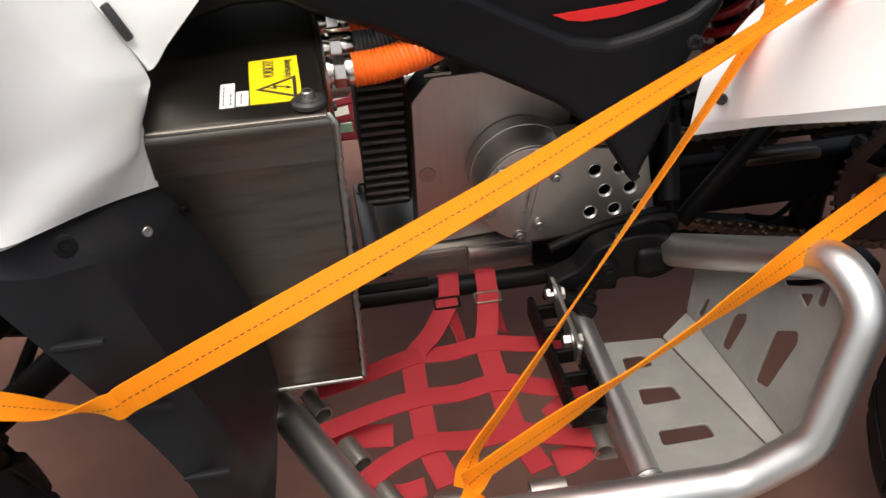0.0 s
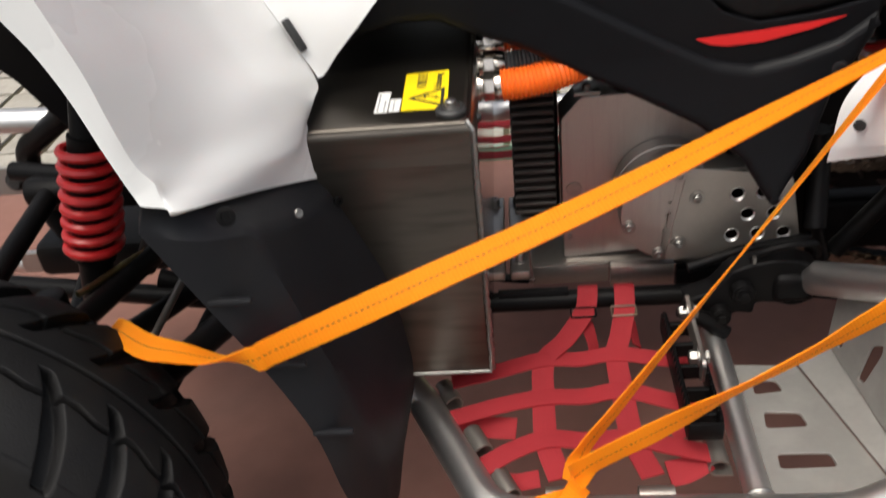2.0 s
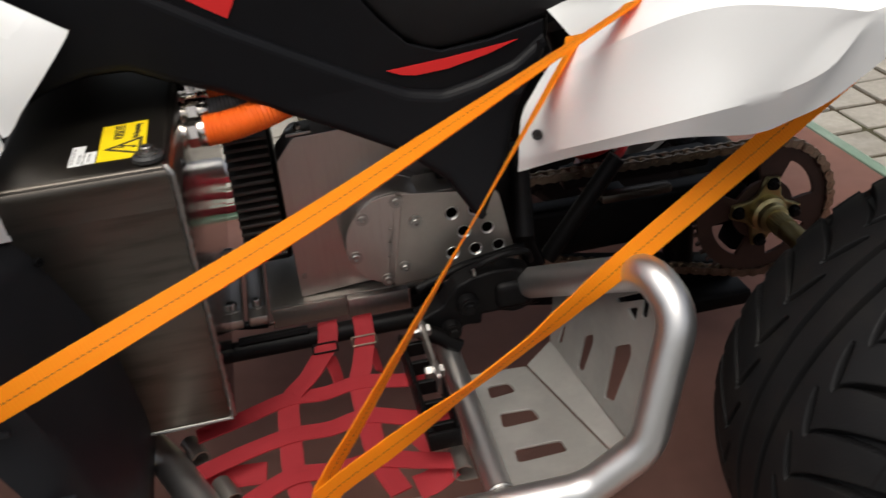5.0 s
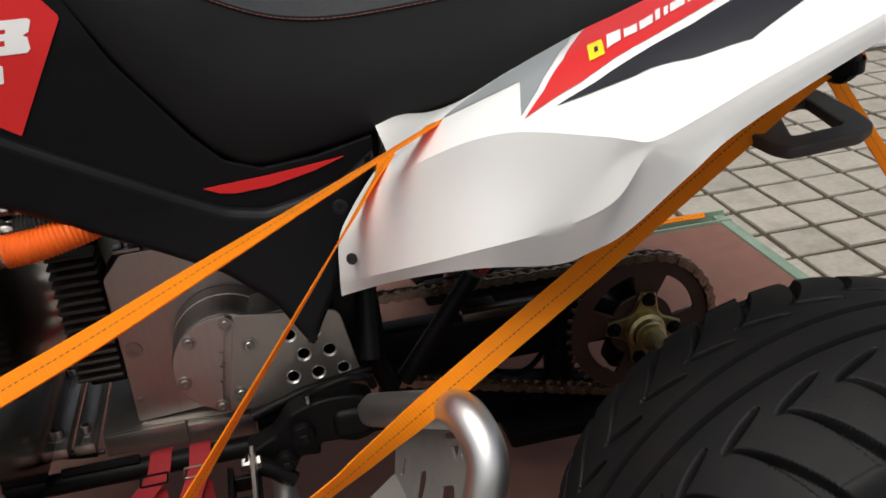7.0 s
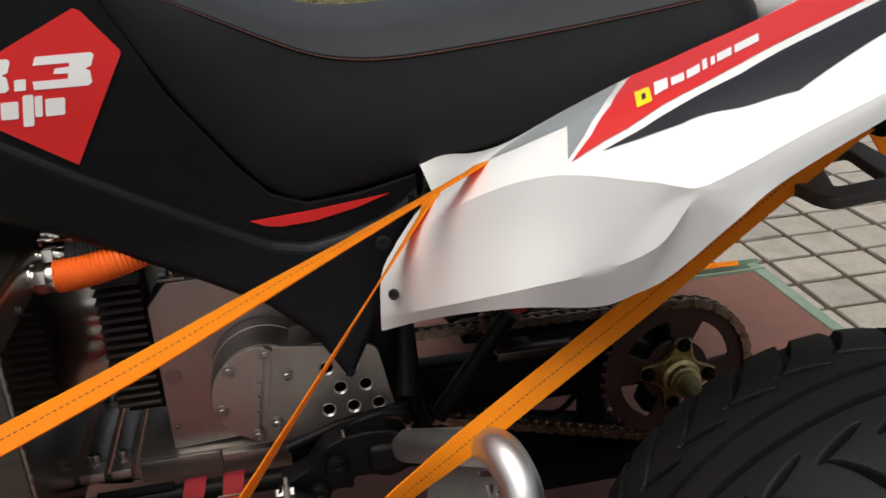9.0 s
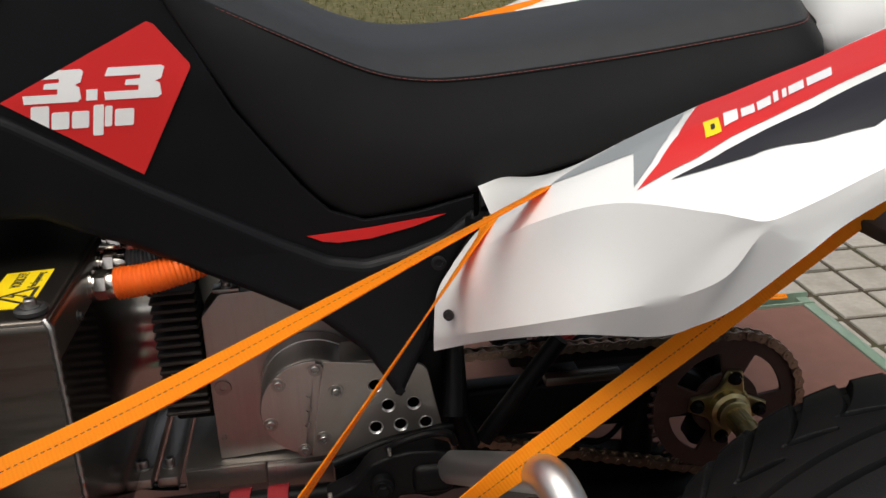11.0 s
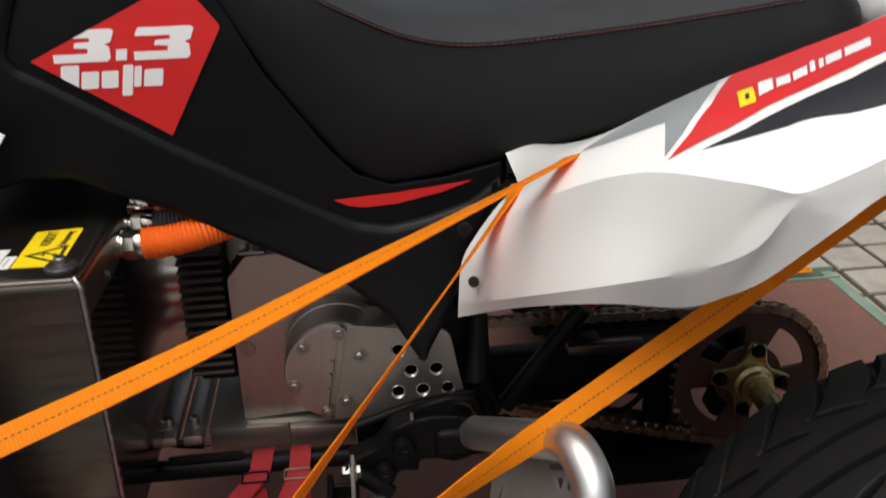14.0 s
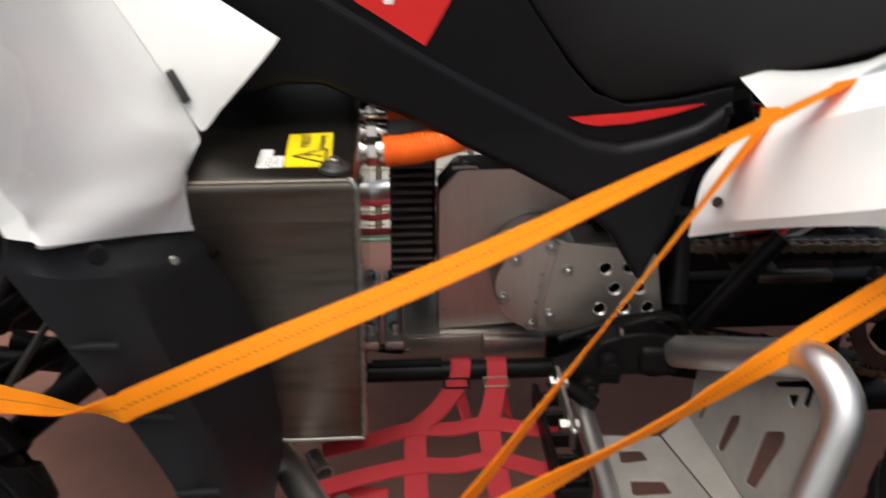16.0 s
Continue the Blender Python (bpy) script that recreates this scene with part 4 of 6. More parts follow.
def link_mesh(ys, width, pinned):
    """One chain link: two waisted plates a pitch apart, with rollers or pin ends."""
    bm = bmesh.new()
    outline = []
    h, w = step / 2, width
    for a in range(-100, 101, 25):
        outline.append((h + w * math.cos(radians(a)), w * math.sin(radians(a))))
    outline.append((0, w * 0.72))
    for a in range(80, 281, 25):
        outline.append((-h + w * math.cos(radians(a)), w * math.sin(radians(a))))
    outline.append((0, -w * 0.72))
    for y in ys:
        lo = [bm.verts.new((x, y - 0.0009, z)) for x, z in outline]
        hi = [bm.verts.new((x, y + 0.0009, z)) for x, z in outline]
        for i in range(len(outline)):
            k = (i + 1) % len(outline)
            bm.faces.new((lo[i], lo[k], hi[k], hi[i]))
        bm.faces.new(lo)
        bm.faces.new(hi)
    for x in (-h, h):
        rod((x, ys[0] - (0.0022 if pinned else -0.001), 0), (x, ys[1] + (0.0022 if pinned else -0.001), 0), 0.0026 if pinned else 0.005, 10, bm)
    bmesh.ops.recalc_face_normals(bm, faces=bm.faces)
    me = bpy.data.meshes.new("link")
    bm.to_mesh(me)
    bm.free()
    me.materials.append(M_CHAIN)
    me.polygons.foreach_set("use_smooth", [True] * len(me.polygons))
    me.set_sharp_from_angle(angle=radians(35))
    return me


outer, inner = link_mesh((-0.0074, 0.0074), 0.0064, True), link_mesh((-0.0050, 0.0050), 0.0066, False)
for i in range(links):
    a, b = pins[i], pins[(i + 1) % links]
    ob = new("link", outer if i % 2 else inner)
    ob.parent = chain
    ob.matrix_parent_inverse = Matrix.Translation(-chain.location)
    ob.matrix_basis = Matrix.Translation(((a[0] + b[0]) / 2, CY, (a[1] + b[1]) / 2)) @ Matrix.Rotation(-math.atan2(b[1] - a[1], b[0] - a[0]), 4, "Y")

# hub, axle and swing arm
hub_out = []
for k in range(4):
    a = 90 * k - 8
    for da, r in ((-20, 0.040), (-10, 0.053), (10, 0.053), (20, 0.040), (34, 0.031), (56, 0.031)):
        t = radians(a + da)
        hub_out.append((CX + r * math.cos(t), CZ + r * math.sin(t)))
hub = finish("sprocket_hub", flat("sprocket_hub", [hub_out], 0.008, 0.002, side(0.884)), M_BRASS, quad, "yellow zinc-plated sprocket hub")
bm = bmesh.new()
spin(bm, [(0.027, 0.0), (0.026, 0.010), (0.022, 0.014), (0.021, 0.022), (0.018, 0.024), (0.0, 0.024)], 40)
bm.transform(Matrix.Translation((CX, 0.880, CZ)) @ Matrix.Rotation(radians(90), 4, "X"))
part("hub_boss", bm, M_BRASS, hub)
for k in range(4):
    t = radians(90 * k - 8)
    part("hub_bolt", hex_bolt((CX + 0.043 * math.cos(t), 0.880, CZ + 0.043 * math.sin(t)), (0, -1, 0), 0.0070, 0.009), M_FRAME, hub)
bm = tube([(CX, 0.87, CZ), (CX, 0.70, CZ), (CX, 0.46, CZ)], 0.0145, 24)
axle = part("rear_axle", bm, M_BRASS, quad, "splined zinc-plated rear axle")
for k in range(24):
    t = 6.2831853 * k / 24
    c = Vector((CX + 0.0145 * math.cos(t), 0.0, CZ + 0.0145 * math.sin(t)))
    part("spline", rod((c.x, 0.825, c.z), (c.x, 0.852, c.z), 0.0012, 6), M_BRASS, axle)
part("rear_axle", rod((CX, 0.93, CZ), (CX, 1.48, CZ), 0.0165, 24), M_FRAME, quad)
part("axle_housing", rod((CX, 0.93, CZ), (CX, 1.06, CZ), 0.048, 32, ends=0.006), M_FRAME, quad)
part("swing_arm", block((0.40, 0.925, 0.210), (0.75, 0.965, 0.286), 0.010, 3), M_FRAME, quad, "black swing arm")
part("swing_arm", block((0.400, 1.02, 0.16), (0.75, 1.06, 0.21), 0.010, 3), M_FRAME, quad, "black swing arm")
bm = block((0.40, 0.925, -0.036), (0.74, 0.965, 0.036), 0.008, 3)
for v in bm.verts:
    v.co.z += 0.168 - 0.20 * (v.co.x - 0.44)
part("lower_arm", bm, M_FRAME, quad, "black lower swing arm tube")
part("swing_brace", tube([(0.655, 0.945, 0.13), (0.655, 0.945, 0.25)], 0.022, 14), M_FRAME, quad)
part("swing_brace", tube([(0.455, 0.945, 0.17), (0.435, 0.945, 0.25)], 0.020, 14), M_FRAME, quad)
part("swing_bridge", block((0.52, 0.93, 0.270), (0.57, 1.05, 0.296), 0.008), M_FRAME, quad)
# added strip: the sky's glint on the swing arm's top, built as grey steel
part("chain_slider", block((0.503, 0.862, 0.318), (0.60, 0.880, 0.330), 0.003, 2, Matrix.Translation((0, 0, 0))), M_STEEL, quad, "grey strip standing in for the glint on the swing arm")
part("chain_guide", block((0.47, 0.915, 0.318), (0.68, 0.945, 0.345), 0.006), M_FRAME, quad)
part("skid_plate", block((0.56, 0.87, 0.105), (0.74, 0.93, 0.128), 0.006, 2), M_FRAME, quad)
part("brake_hose", tube(smooth_path([(0.56, 0.94, 0.19), (0.59, 0.935, 0.182), (0.62, 0.94, 0.192), (0.66, 0.95, 0.24)], 6), 0.004, 8), M_FRAME, quad)
for a in (70, 150, 250):
    t = radians(a)
    part("hub_arm", block((0.02, -0.02, -0.016), (0.075, 0.02, 0.016), 0.006, 2, Matrix.Translation((CX, 0.92, CZ)) @ Matrix.Rotation(-t, 4, "Y")), M_FRAME, quad)


def coil(a, b, r, wire, turns, n=18):
    a, b = Vector(a), Vector(b)
    d = (b - a).normalized()
    u = d.orthogonal().normalized()
    v = d.cross(u)
    pts = []
    for i in range(int(turns * n) + 1):
        f = i / (turns * n)
        t = 6.2831853 * i / n
        pts.append(a.lerp(b, f) + (u * math.cos(t) + v * math.sin(t)) * r)
    return tube(pts, wire, 8)


part("rear_spring", coil((0.545, 0.965, 0.33), (0.490, 0.965, 0.50), 0.034, 0.006, 8), M_SPRING, quad, "red rear shock spring")
part("rear_shock", rod((0.550, 0.965, 0.315), (0.480, 0.965, 0.53), 0.018), M_FRAME, quad)

# wheels
def tyre_mesh(R, W, rim_r, kind, nu=960, nv=340):
    """A tyre whose tread is cut by grooves; the axis runs along y."""
    ramp = lambda e: np.clip(e, 0.0, 1.0) ** 2 * (3 - 2 * np.clip(e, 0.0, 1.0))
    w = np.linspace(-1, 1, nv + 1)
    aw = np.abs(w)
    f = np.clip((aw - 0.70) / 0.30, 0, 1)
    ang = f * 1.45
    y = np.where(aw <= 0.70, w / 0.70 * W * 0.43, np.sign(w) * (W * 0.43 + W * 0.085 * np.sin(np.minimum(ang, 1.5) * 1.25)))
    r = R - 0.025 * np.minimum(aw / 0.70, 1) ** 2.6 - np.where(aw > 0.70, (R - 0.025 - rim_r) * (1 - np.cos(ang)) / (1 - math.cos(1.45)), 0)
    tread = np.clip((1.0 - f * 3.2) * 1.5, 0, 1)
    th = np.arange(nu) * (2 * math.pi / nu)
    T, A = np.meshgrid(th, aw, indexing="ij")
    count = 33 if kind == "rear" else 27
    s = T / (2 * math.pi) * count + np.where(w < 0, 0.5, 0.0)[None, :]
    soft = 0.020
    band = lambda d, half: ramp((half - np.abs(d)) / soft + 0.5)
    cut = band(A - 0.10, 0.014) if kind == "rear" else band(A, 0.016)
    if kind == "front":
        cut = np.maximum(cut, band(A - 0.29 - 0.02 * np.sin(s * 2 * math.pi), 0.016))
    start = 0.31 if kind == "rear" else 0.12
    u = (s + 0.60) % 1.0
    if kind == "rear":
        cut = np.maximum(cut, band(A - (0.225 + 0.10 * u), 0.016 * np.sin(np.clip(u / 0.9, 0, 1) * math.pi) ** 0.6) * ramp((0.90 - u) * 10))
    over = np.clip(A - start, 0, None)
    sweep = 1.45 * over ** 0.62 if kind == "rear" else 1.15 * over ** 0.80
    p = (s + sweep) % 1.0
    wide = (0.03 if kind == "rear" else 0.15) + (0.21 if kind == "rear" else 0.15) * np.clip(over / 0.36, 0, 1)
    cut = np.maximum(cut, ramp((wide / 2 - np.abs(p - 0.25)) * 14 + 0.5) * ramp(over * 40))
    rr = r[None, :] - 0.0125 * cut * tread[None, :]
    co = np.stack([rr * np.cos(T), np.broadcast_to(y, rr.shape), rr * np.sin(T)], axis=2).reshape(-1, 3)
    m = nv + 1
    i, j = np.meshgrid(np.arange(nu), np.arange(nv), indexing="ij")
    k = (i + 1) % nu
    faces = np.stack([i * m + j, k * m + j, k * m + j + 1, i * m + j + 1], axis=2).reshape(-1, 4)
    me = bpy.data.meshes.new("tyre")
    me.from_pydata(co.tolist(), [], faces.tolist())
    me.update()
    return me


def rim_mesh(r, W, lip):
    bm = bmesh.new()
    spin(bm, [(0.0, -0.02), (0.05, -0.025), (0.075, -0.02), (r * 0.80, -0.012), (r * 0.88, -W * 0.30), (r * 0.98, -W * 0.44), (r * 1.04, -W * 0.46), (r * 1.03, -W * 0.40), (r * 0.95, -W * 0.33), (r * 0.92, W * 0.33), (r * 1.03, W * 0.40), (r * 1.04, W * 0.46), (r * 0.98, W * 0.44), (r * 0.88, W * 0.30), (r * 0.80, 0.0), (0.05, 0.0), (0.0, 0.0)], 64)
    bm.transform(Matrix.Rotation(radians(90), 4, "X"))
    return bm


rear_tyre = [tyre_mesh(0.261, 0.262, 0.122, "rear"), tyre_mesh(0.261, 0.262, 0.122, "rear", 360, 60)]
front_tyre = [tyre_mesh(0.262, 0.195, 0.134, "front"), tyre_mesh(0.262, 0.195, 0.134, "front", 360, 60)]
RY, FY, FXW = 0.452, 0.470, -0.496
for mesh, x, y, z, W, rr in ((rear_tyre, CX - 0.003, RY, CZ - 0.011, 0.262, 0.122), (front_tyre, FXW, FY, 0.262, 0.195, 0.134)):
    for far in (0, 1):
        yy = 2 * MID - y if far else y
        me = mesh[far].copy()
        me.transform(Matrix.Translation((x, yy, z)) @ Matrix.Diagonal((1, -1 if far else 1, 1, 1)))
        # the contact patch is pressed flat by the load
        for v in me.vertices:
            if v.co.z < 0.002:
                v.co.y += (v.co.y - yy) * (0.002 - v.co.z) * 4
                v.co.z = 0.002
        if far:
            me.flip_normals()
        t = finish("wheel", me, M_RUBBER, quad, "black low-profile quad tyre with cut tread", 50)
        rm = rim_mesh(rr, W, 0)
        if not far:
            rm.transform(Matrix.Diagonal((1, 1, 1, 1)))
        rm.transform(Matrix.Translation((x, yy, z)) @ Matrix.Diagonal((1, 1, 1, 1)))
        rim = part("rim", rm, M_ALU, t, "alloy rim")
        for k in range(20):
            a = 6.2831853 * k / 20
            s = 1 if far else -1
            part("lip_bolt", hex_bolt((x + rr * 1.0 * math.cos(a), yy + s * W * 0.455, z + rr * 1.0 * math.sin(a)), (0, s, 0), 0.004, 0.004), M_BOLT, t)

# front suspension
part("front_spring", coil((-0.409, 0.722, 0.400), (-0.380, 0.732, 0.528), 0.0275, 0.0052, 8.2), M_SPRING, quad, "red front shock spring")
part("front_shock", tube([(-0.420, 0.712, 0.335), (-0.410, 0.720, 0.392), (-0.4095, 0.7205, 0.394), (-0.379, 0.733, 0.534)], [0.016, 0.018, 0.022, 0.020], 18), M_FRAME, quad, "black front shock body")
part("shock_top", rod((-0.381, 0.733, 0.526), (-0.368, 0.75, 0.60), 0.017), M_FRAME, quad)
part("lower_arm", tube(bent([(-0.418, 0.625, 0.318), (-0.33, 0.80, 0.30)], 0.02), 0.0125), M_FRAME, quad)
part("lower_arm", tube(bent([(-0.448, 0.615, 0.290), (-0.500, 0.84, 0.285)], 0.02), 0.0125), M_FRAME, quad)
part("upper_arm", tube(bent([(-0.383, 0.61, 0.392), (-0.367, 0.82, 0.350)], 0.02), 0.0125), M_FRAME, quad)
part("upper_arm", tube(bent([(-0.495, 0.60, 0.400), (-0.492, 0.819, 0.425)], 0.02), 0.0125), M_FRAME, quad)
part("arm_joint", rod((-0.520, 0.822, 0.425), (-0.464, 0.822, 0.425), 0.0175, 18, ends=0.004), M_FRAME, quad)
part("brake_pipe", tube(smooth_path([(-0.395, 0.64, 0.402), (-0.388, 0.66, 0.398), (-0.380, 0.73, 0.380), (-0.373, 0.80, 0.358)], 5), 0.0035, 8), M_BRASS, quad, "zinc-plated brake pipe")
part("steering_rod", tube([(-0.3375, 0.625, 0.336), (-0.316, 0.81, 0.365)], 0.0042), M_BOLT, quad, "plated steering rod")
part("front_arm", tube([(-0.214, 0.595, 0.407), (-0.306, 0.60, 0.330)], 0.0145, 12), M_FRAME, quad)
part("steering_rod", tube([(-0.335, 0.60, 0.27), (-0.285, 0.80, 0.33)], 0.0065), M_FRAME, quad)
part("knuckle", block((-0.445, 0.575, 0.225), (-0.395, 0.630, 0.405), 0.014, 3), M_FRAME, quad)
part("ball_joint", rod((-0.418, 0.628, 0.375), (-0.418, 0.628, 0.412), 0.017, 16, ends=0.005), M_FRAME, quad)
part("stub_axle", rod((FXW, 0.48, 0.252), (-0.43, 0.60, 0.252), 0.02), M_FRAME, quad)
part("front_frame", tube(bent([(-0.62, 0.86, 0.27), (-0.30, 0.80, 0.27)], 0.02), 0.013), M_FRAME, quad)
part("front_frame", tube(bent([(-0.540, 0.925, 0.27), (-0.580, 0.930, 0.36), (-0.562, 0.915, 0.438), (-0.479, 0.88, 0.493), (-0.38, 0.84, 0.60)], 0.05), 0.0145), M_FRAME, quad)
part("front_frame", tube(bent([(-0.56, 0.87, 0.43), (-0.30, 0.81, 0.43)], 0.02), 0.012), M_FRAME, quad)
part("front_frame", block((-0.53, 0.82, 0.395), (-0.36, 0.86, 0.435), 0.010), M_FRAME, quad)
part("front_frame", block((-0.60, 0.90, 0.25), (-0.25, 1.04, 0.30), 0.012), M_FRAME, quad)
liner = [(-0.60, 0.72), (-0.56, 0.65), (-0.502, 0.602), (-0.471, 0.573), (-0.446, 0.534), (-0.423, 0.501), (-0.409, 0.494), (-0.361, 0.481), (-0.344, 0.443), (-0.326, 0.404), (-0.27, 0.38), (-0.235, 0.50), (-0.24, 0.72), (-0.34, 0.70), (-0.375, 0.60), (-0.392, 0.577), (-0.416, 0.582), (-0.442, 0.606), (-0.465, 0.634), (-0.50, 0.70)]
finish("fender_liner", flat("fender_liner", [rounded(liner, 0.012)], 0.008, 0.002, side(0.800)), M_FRAME, quad, "black plastic inner fender liner")
# bumper
for x, y, z, w, h in ((-0.580, 0.899, 0.402, 0.034, 0.019), (-0.585, 0.922, 0.264, 0.018, 0.015)):
    plate = finish("bumper_plate", flat("bumper_plate", [rounded([(x - w - 0.03, z - h), (x + w * 0.5, z - h), (x + w, z - h * 0.1), (x + w * 0.6, z + h), (x - w - 0.03, z + h)], 0.006)], 0.005, 0.0008, side(y)), M_ALU, quad, "aluminium bumper bracket plate")
    part("bracket_bolt", hex_bolt((x, y - 0.0025, z), (0, -1, 0), 0.0095, 0.006), M_INK, plate)
for x, y, z in ((-0.508, 0.905, 0.478), (-0.615, 0.935, 0.256)):
    part("bumper_tube", tube(bent([(x, y, z), (x - 0.14, y, z + 0.006), (x - 0.33, y + 0.02, z + 0.02), (-0.97, MID, z + 0.02)], 0.05), 0.0155, 18), M_TUBE, quad, "satin alloy front bumper tube")
part("bumper_tube", tube(bent([(-0.62, 0.95, 0.435), (-0.78, 0.935, 0.445), (-0.95, 0.93, 0.44)], 0.04), 0.0145, 18), M_TUBE, quad, "satin alloy front bumper tube")
part("bumper_tube", tube(bent([(-0.66, 0.955, 0.50), (-0.80, 0.93, 0.46), (-0.93, 0.93, 0.40)], 0.04), 0.0155, 18), M_TUBE, quad, "satin alloy front bumper tube")

# bodywork: front guard, front fender
guard_front = [(-0.212, 0.470, 0.600), (-0.222, 0.466, 0.574), (-0.190, 0.470, 0.503), (-0.161, 0.476, 0.434), (-0.132, 0.478, 0.356), (-0.122, 0.490, 0.270), (-0.118, 0.520, 0.190)]
guard_fold = [(-0.191, 0.514, 0.584), (-0.184, 0.474, 0.560), (-0.164, 0.482, 0.503), (-0.138, 0.486, 0.434), (-0.112, 0.486, 0.356), (-0.108, 0.498, 0.270), (-0.112, 0.525, 0.178)]
guard_ridge = [(-0.179, 0.577, 0.550), (-0.152, 0.505, 0.545), (-0.135, 0.500, 0.495), (-0.115, 0.500, 0.428), (-0.095, 0.505, 0.350), (-0.088, 0.520, 0.270), (-0.100, 0.540, 0.168)]
guard_flank = [(-0.157, 0.639, 0.526), (-0.132, 0.575, 0.515), (-0.117, 0.570, 0.470), (-0.098, 0.565, 0.405), (-0.082, 0.565, 0.335), (-0.076, 0.570, 0.265), (-0.090, 0.575, 0.170)]
guard_rear = [(-0.131, 0.675, 0.503), (-0.124, 0.652, 0.492), (-0.104, 0.650, 0.445), (-0.084, 0.650, 0.390), (-0.074, 0.648, 0.325), (-0.072, 0.640, 0.262), (-0.092, 0.620, 0.175)]
guard_cols = [guard_front, guard_fold, guard_ridge, guard_flank, guard_rear]
guard_cols.append([(x + 0.003, y + 0.035, z) for x, y, z in guard_cols[-1]])
guard = part("inner_guard", surface(guard_cols, 5, 6, 0.004, (1,), (2,)), M_GUARD, quad, "dark grey moulded plastic leg guard", 40)
for x, y, z in ((-0.184, 0.4735, 0.510), (-0.155, 0.4795, 0.440), (-0.128, 0.480, 0.362)):
    part("guard_step", block((x - 0.006, y - 0.0035, z - 0.008), (x + 0.030, y + 0.004, z - 0.003), 0.0022, 2), M_GUARD, guard)
part("guard_clip", cap_screw((-0.130, 0.5615, 0.528), (0.45, -0.75, 0.3), 0.0038, 0.003, False), M_BOLT, guard)
part("guard_clip", cap_screw((-0.163, 0.4885, 0.5715), (0.2, -0.9, 0.35), 0.0075, 0.002, False), M_FRAME, guard)
part("guard_clip", cap_screw((-0.1165, 0.650, 0.487), (0.6, -0.75, 0.1), 0.0045, 0.003, False), M_FRAME, guard)


# the fender is stretched over five lines that run from its nose back and down to its lip
outer_edge = [(-0.480, 0.458, 0.720), (-0.335, 0.459, 0.741), (-0.261, 0.457, 0.741), (-0.248, 0.459, 0.716), (-0.236, 0.460, 0.684), (-0.226, 0.461, 0.646), (-0.219, 0.462, 0.620), (-0.215, 0.463, 0.606), (-0.212, 0.462, 0.599)]
crease = [(-0.480, 0.456, 0.762), (-0.330, 0.456, 0.776), (-0.237, 0.452, 0.770), (-0.229, 0.455, 0.738), (-0.220, 0.459, 0.700), (-0.214, 0.462, 0.661), (-0.209, 0.466, 0.631), (-0.200, 0.469, 0.613), (-0.197, 0.466, 0.594)]
hollow = [(-0.480, 0.560, 0.800), (-0.330, 0.560, 0.812), (-0.232, 0.530, 0.778), (-0.214, 0.540, 0.715), (-0.201, 0.548, 0.668), (-0.190, 0.548, 0.626), (-0.187, 0.535, 0.600), (-0.191, 0.495, 0.594), (-0.186, 0.470, 0.589)]
swell = [(-0.480, 0.680, 0.812), (-0.330, 0.680, 0.820), (-0.234, 0.640, 0.768), (-0.197, 0.625, 0.690), (-0.172, 0.630, 0.642), (-0.151, 0.631, 0.609), (-0.141, 0.632, 0.580), (-0.142, 0.617, 0.557), (-0.161, 0.580, 0.542)]
inner_edge = [(-0.480, 0.800, 0.800), (-0.330, 0.800, 0.800), (-0.244, 0.768, 0.766), (-0.178, 0.745, 0.660), (-0.152, 0.736, 0.615), (-0.133, 0.725, 0.576), (-0.130, 0.690, 0.574), (-0.135, 0.664, 0.562), (-0.132, 0.660, 0.507)]
fender_cols = [list(station) for station in zip(outer_edge, crease, hollow, swell, inner_edge)]
front_fender = part("front_fender", surface(fender_cols, 6, 6, 0.0035, (1,), (2, 7)), M_WHITE, quad, "glossy white plastic front fender", 30)
flap_cols = [
    [(-0.2440, 0.7650, 0.7700), (-0.1950, 0.7680, 0.7450), (-0.1180, 0.7670, 0.6980), (-0.0540, 0.7530, 0.6600)],
    [(-0.2090, 0.7550, 0.7110), (-0.1750, 0.7530, 0.7020), (-0.1190, 0.7540, 0.6730), (-0.0600, 0.7520, 0.6520)],
    [(-0.1650, 0.7400, 0.6390), (-0.1450, 0.7410, 0.6370), (-0.1180, 0.7430, 0.6260), (-0.0800, 0.7470, 0.6300)],
    [(-0.1330, 0.7300, 0.5770), (-0.1290, 0.7350, 0.5780), (-0.1220, 0.7400, 0.5850), (-0.1120, 0.7420, 0.5970)],
]
flap = part("fender_flap", surface(flap_cols, 5, 5, 0.003), M_WHITE, quad, "white plastic flap beside the tank", 30)
part("slot", rod((-0.155, 0.7330, 0.6360), (-0.140, 0.7280, 0.6060), 0.0042, 10, ends=0.002), M_INK, flap, "black slot")
mirrored(front_fender)
mirrored(flap)
mirrored(guard)

# black side panel with a recessed upper field
def belly(me, k=1.0):
    for v in me.vertices:
        z = v.co.z
        v.co.y -= k * (0.036 * max(0.0, min(1.0, (0.55 - z) / 0.16)) ** 1.3)
        v.co.y += 0.10 * max(0.0, z - 0.72)
    return me


low_edge = [(-0.245, 0.600), (-0.170, 0.572), (-0.139, 0.572), (-0.105, 0.590), (-0.058, 0.602), (-0.019, 0.601), (0.016, 0.584), (0.058, 0.568), (0.127, 0.532), (0.182, 0.505), (0.240, 0.474), (0.285, 0.436), (0.312, 0.392), (0.319, 0.384), (0.330, 0.405), (0.352, 0.440), (0.372, 0.500), (0.408, 0.556)]
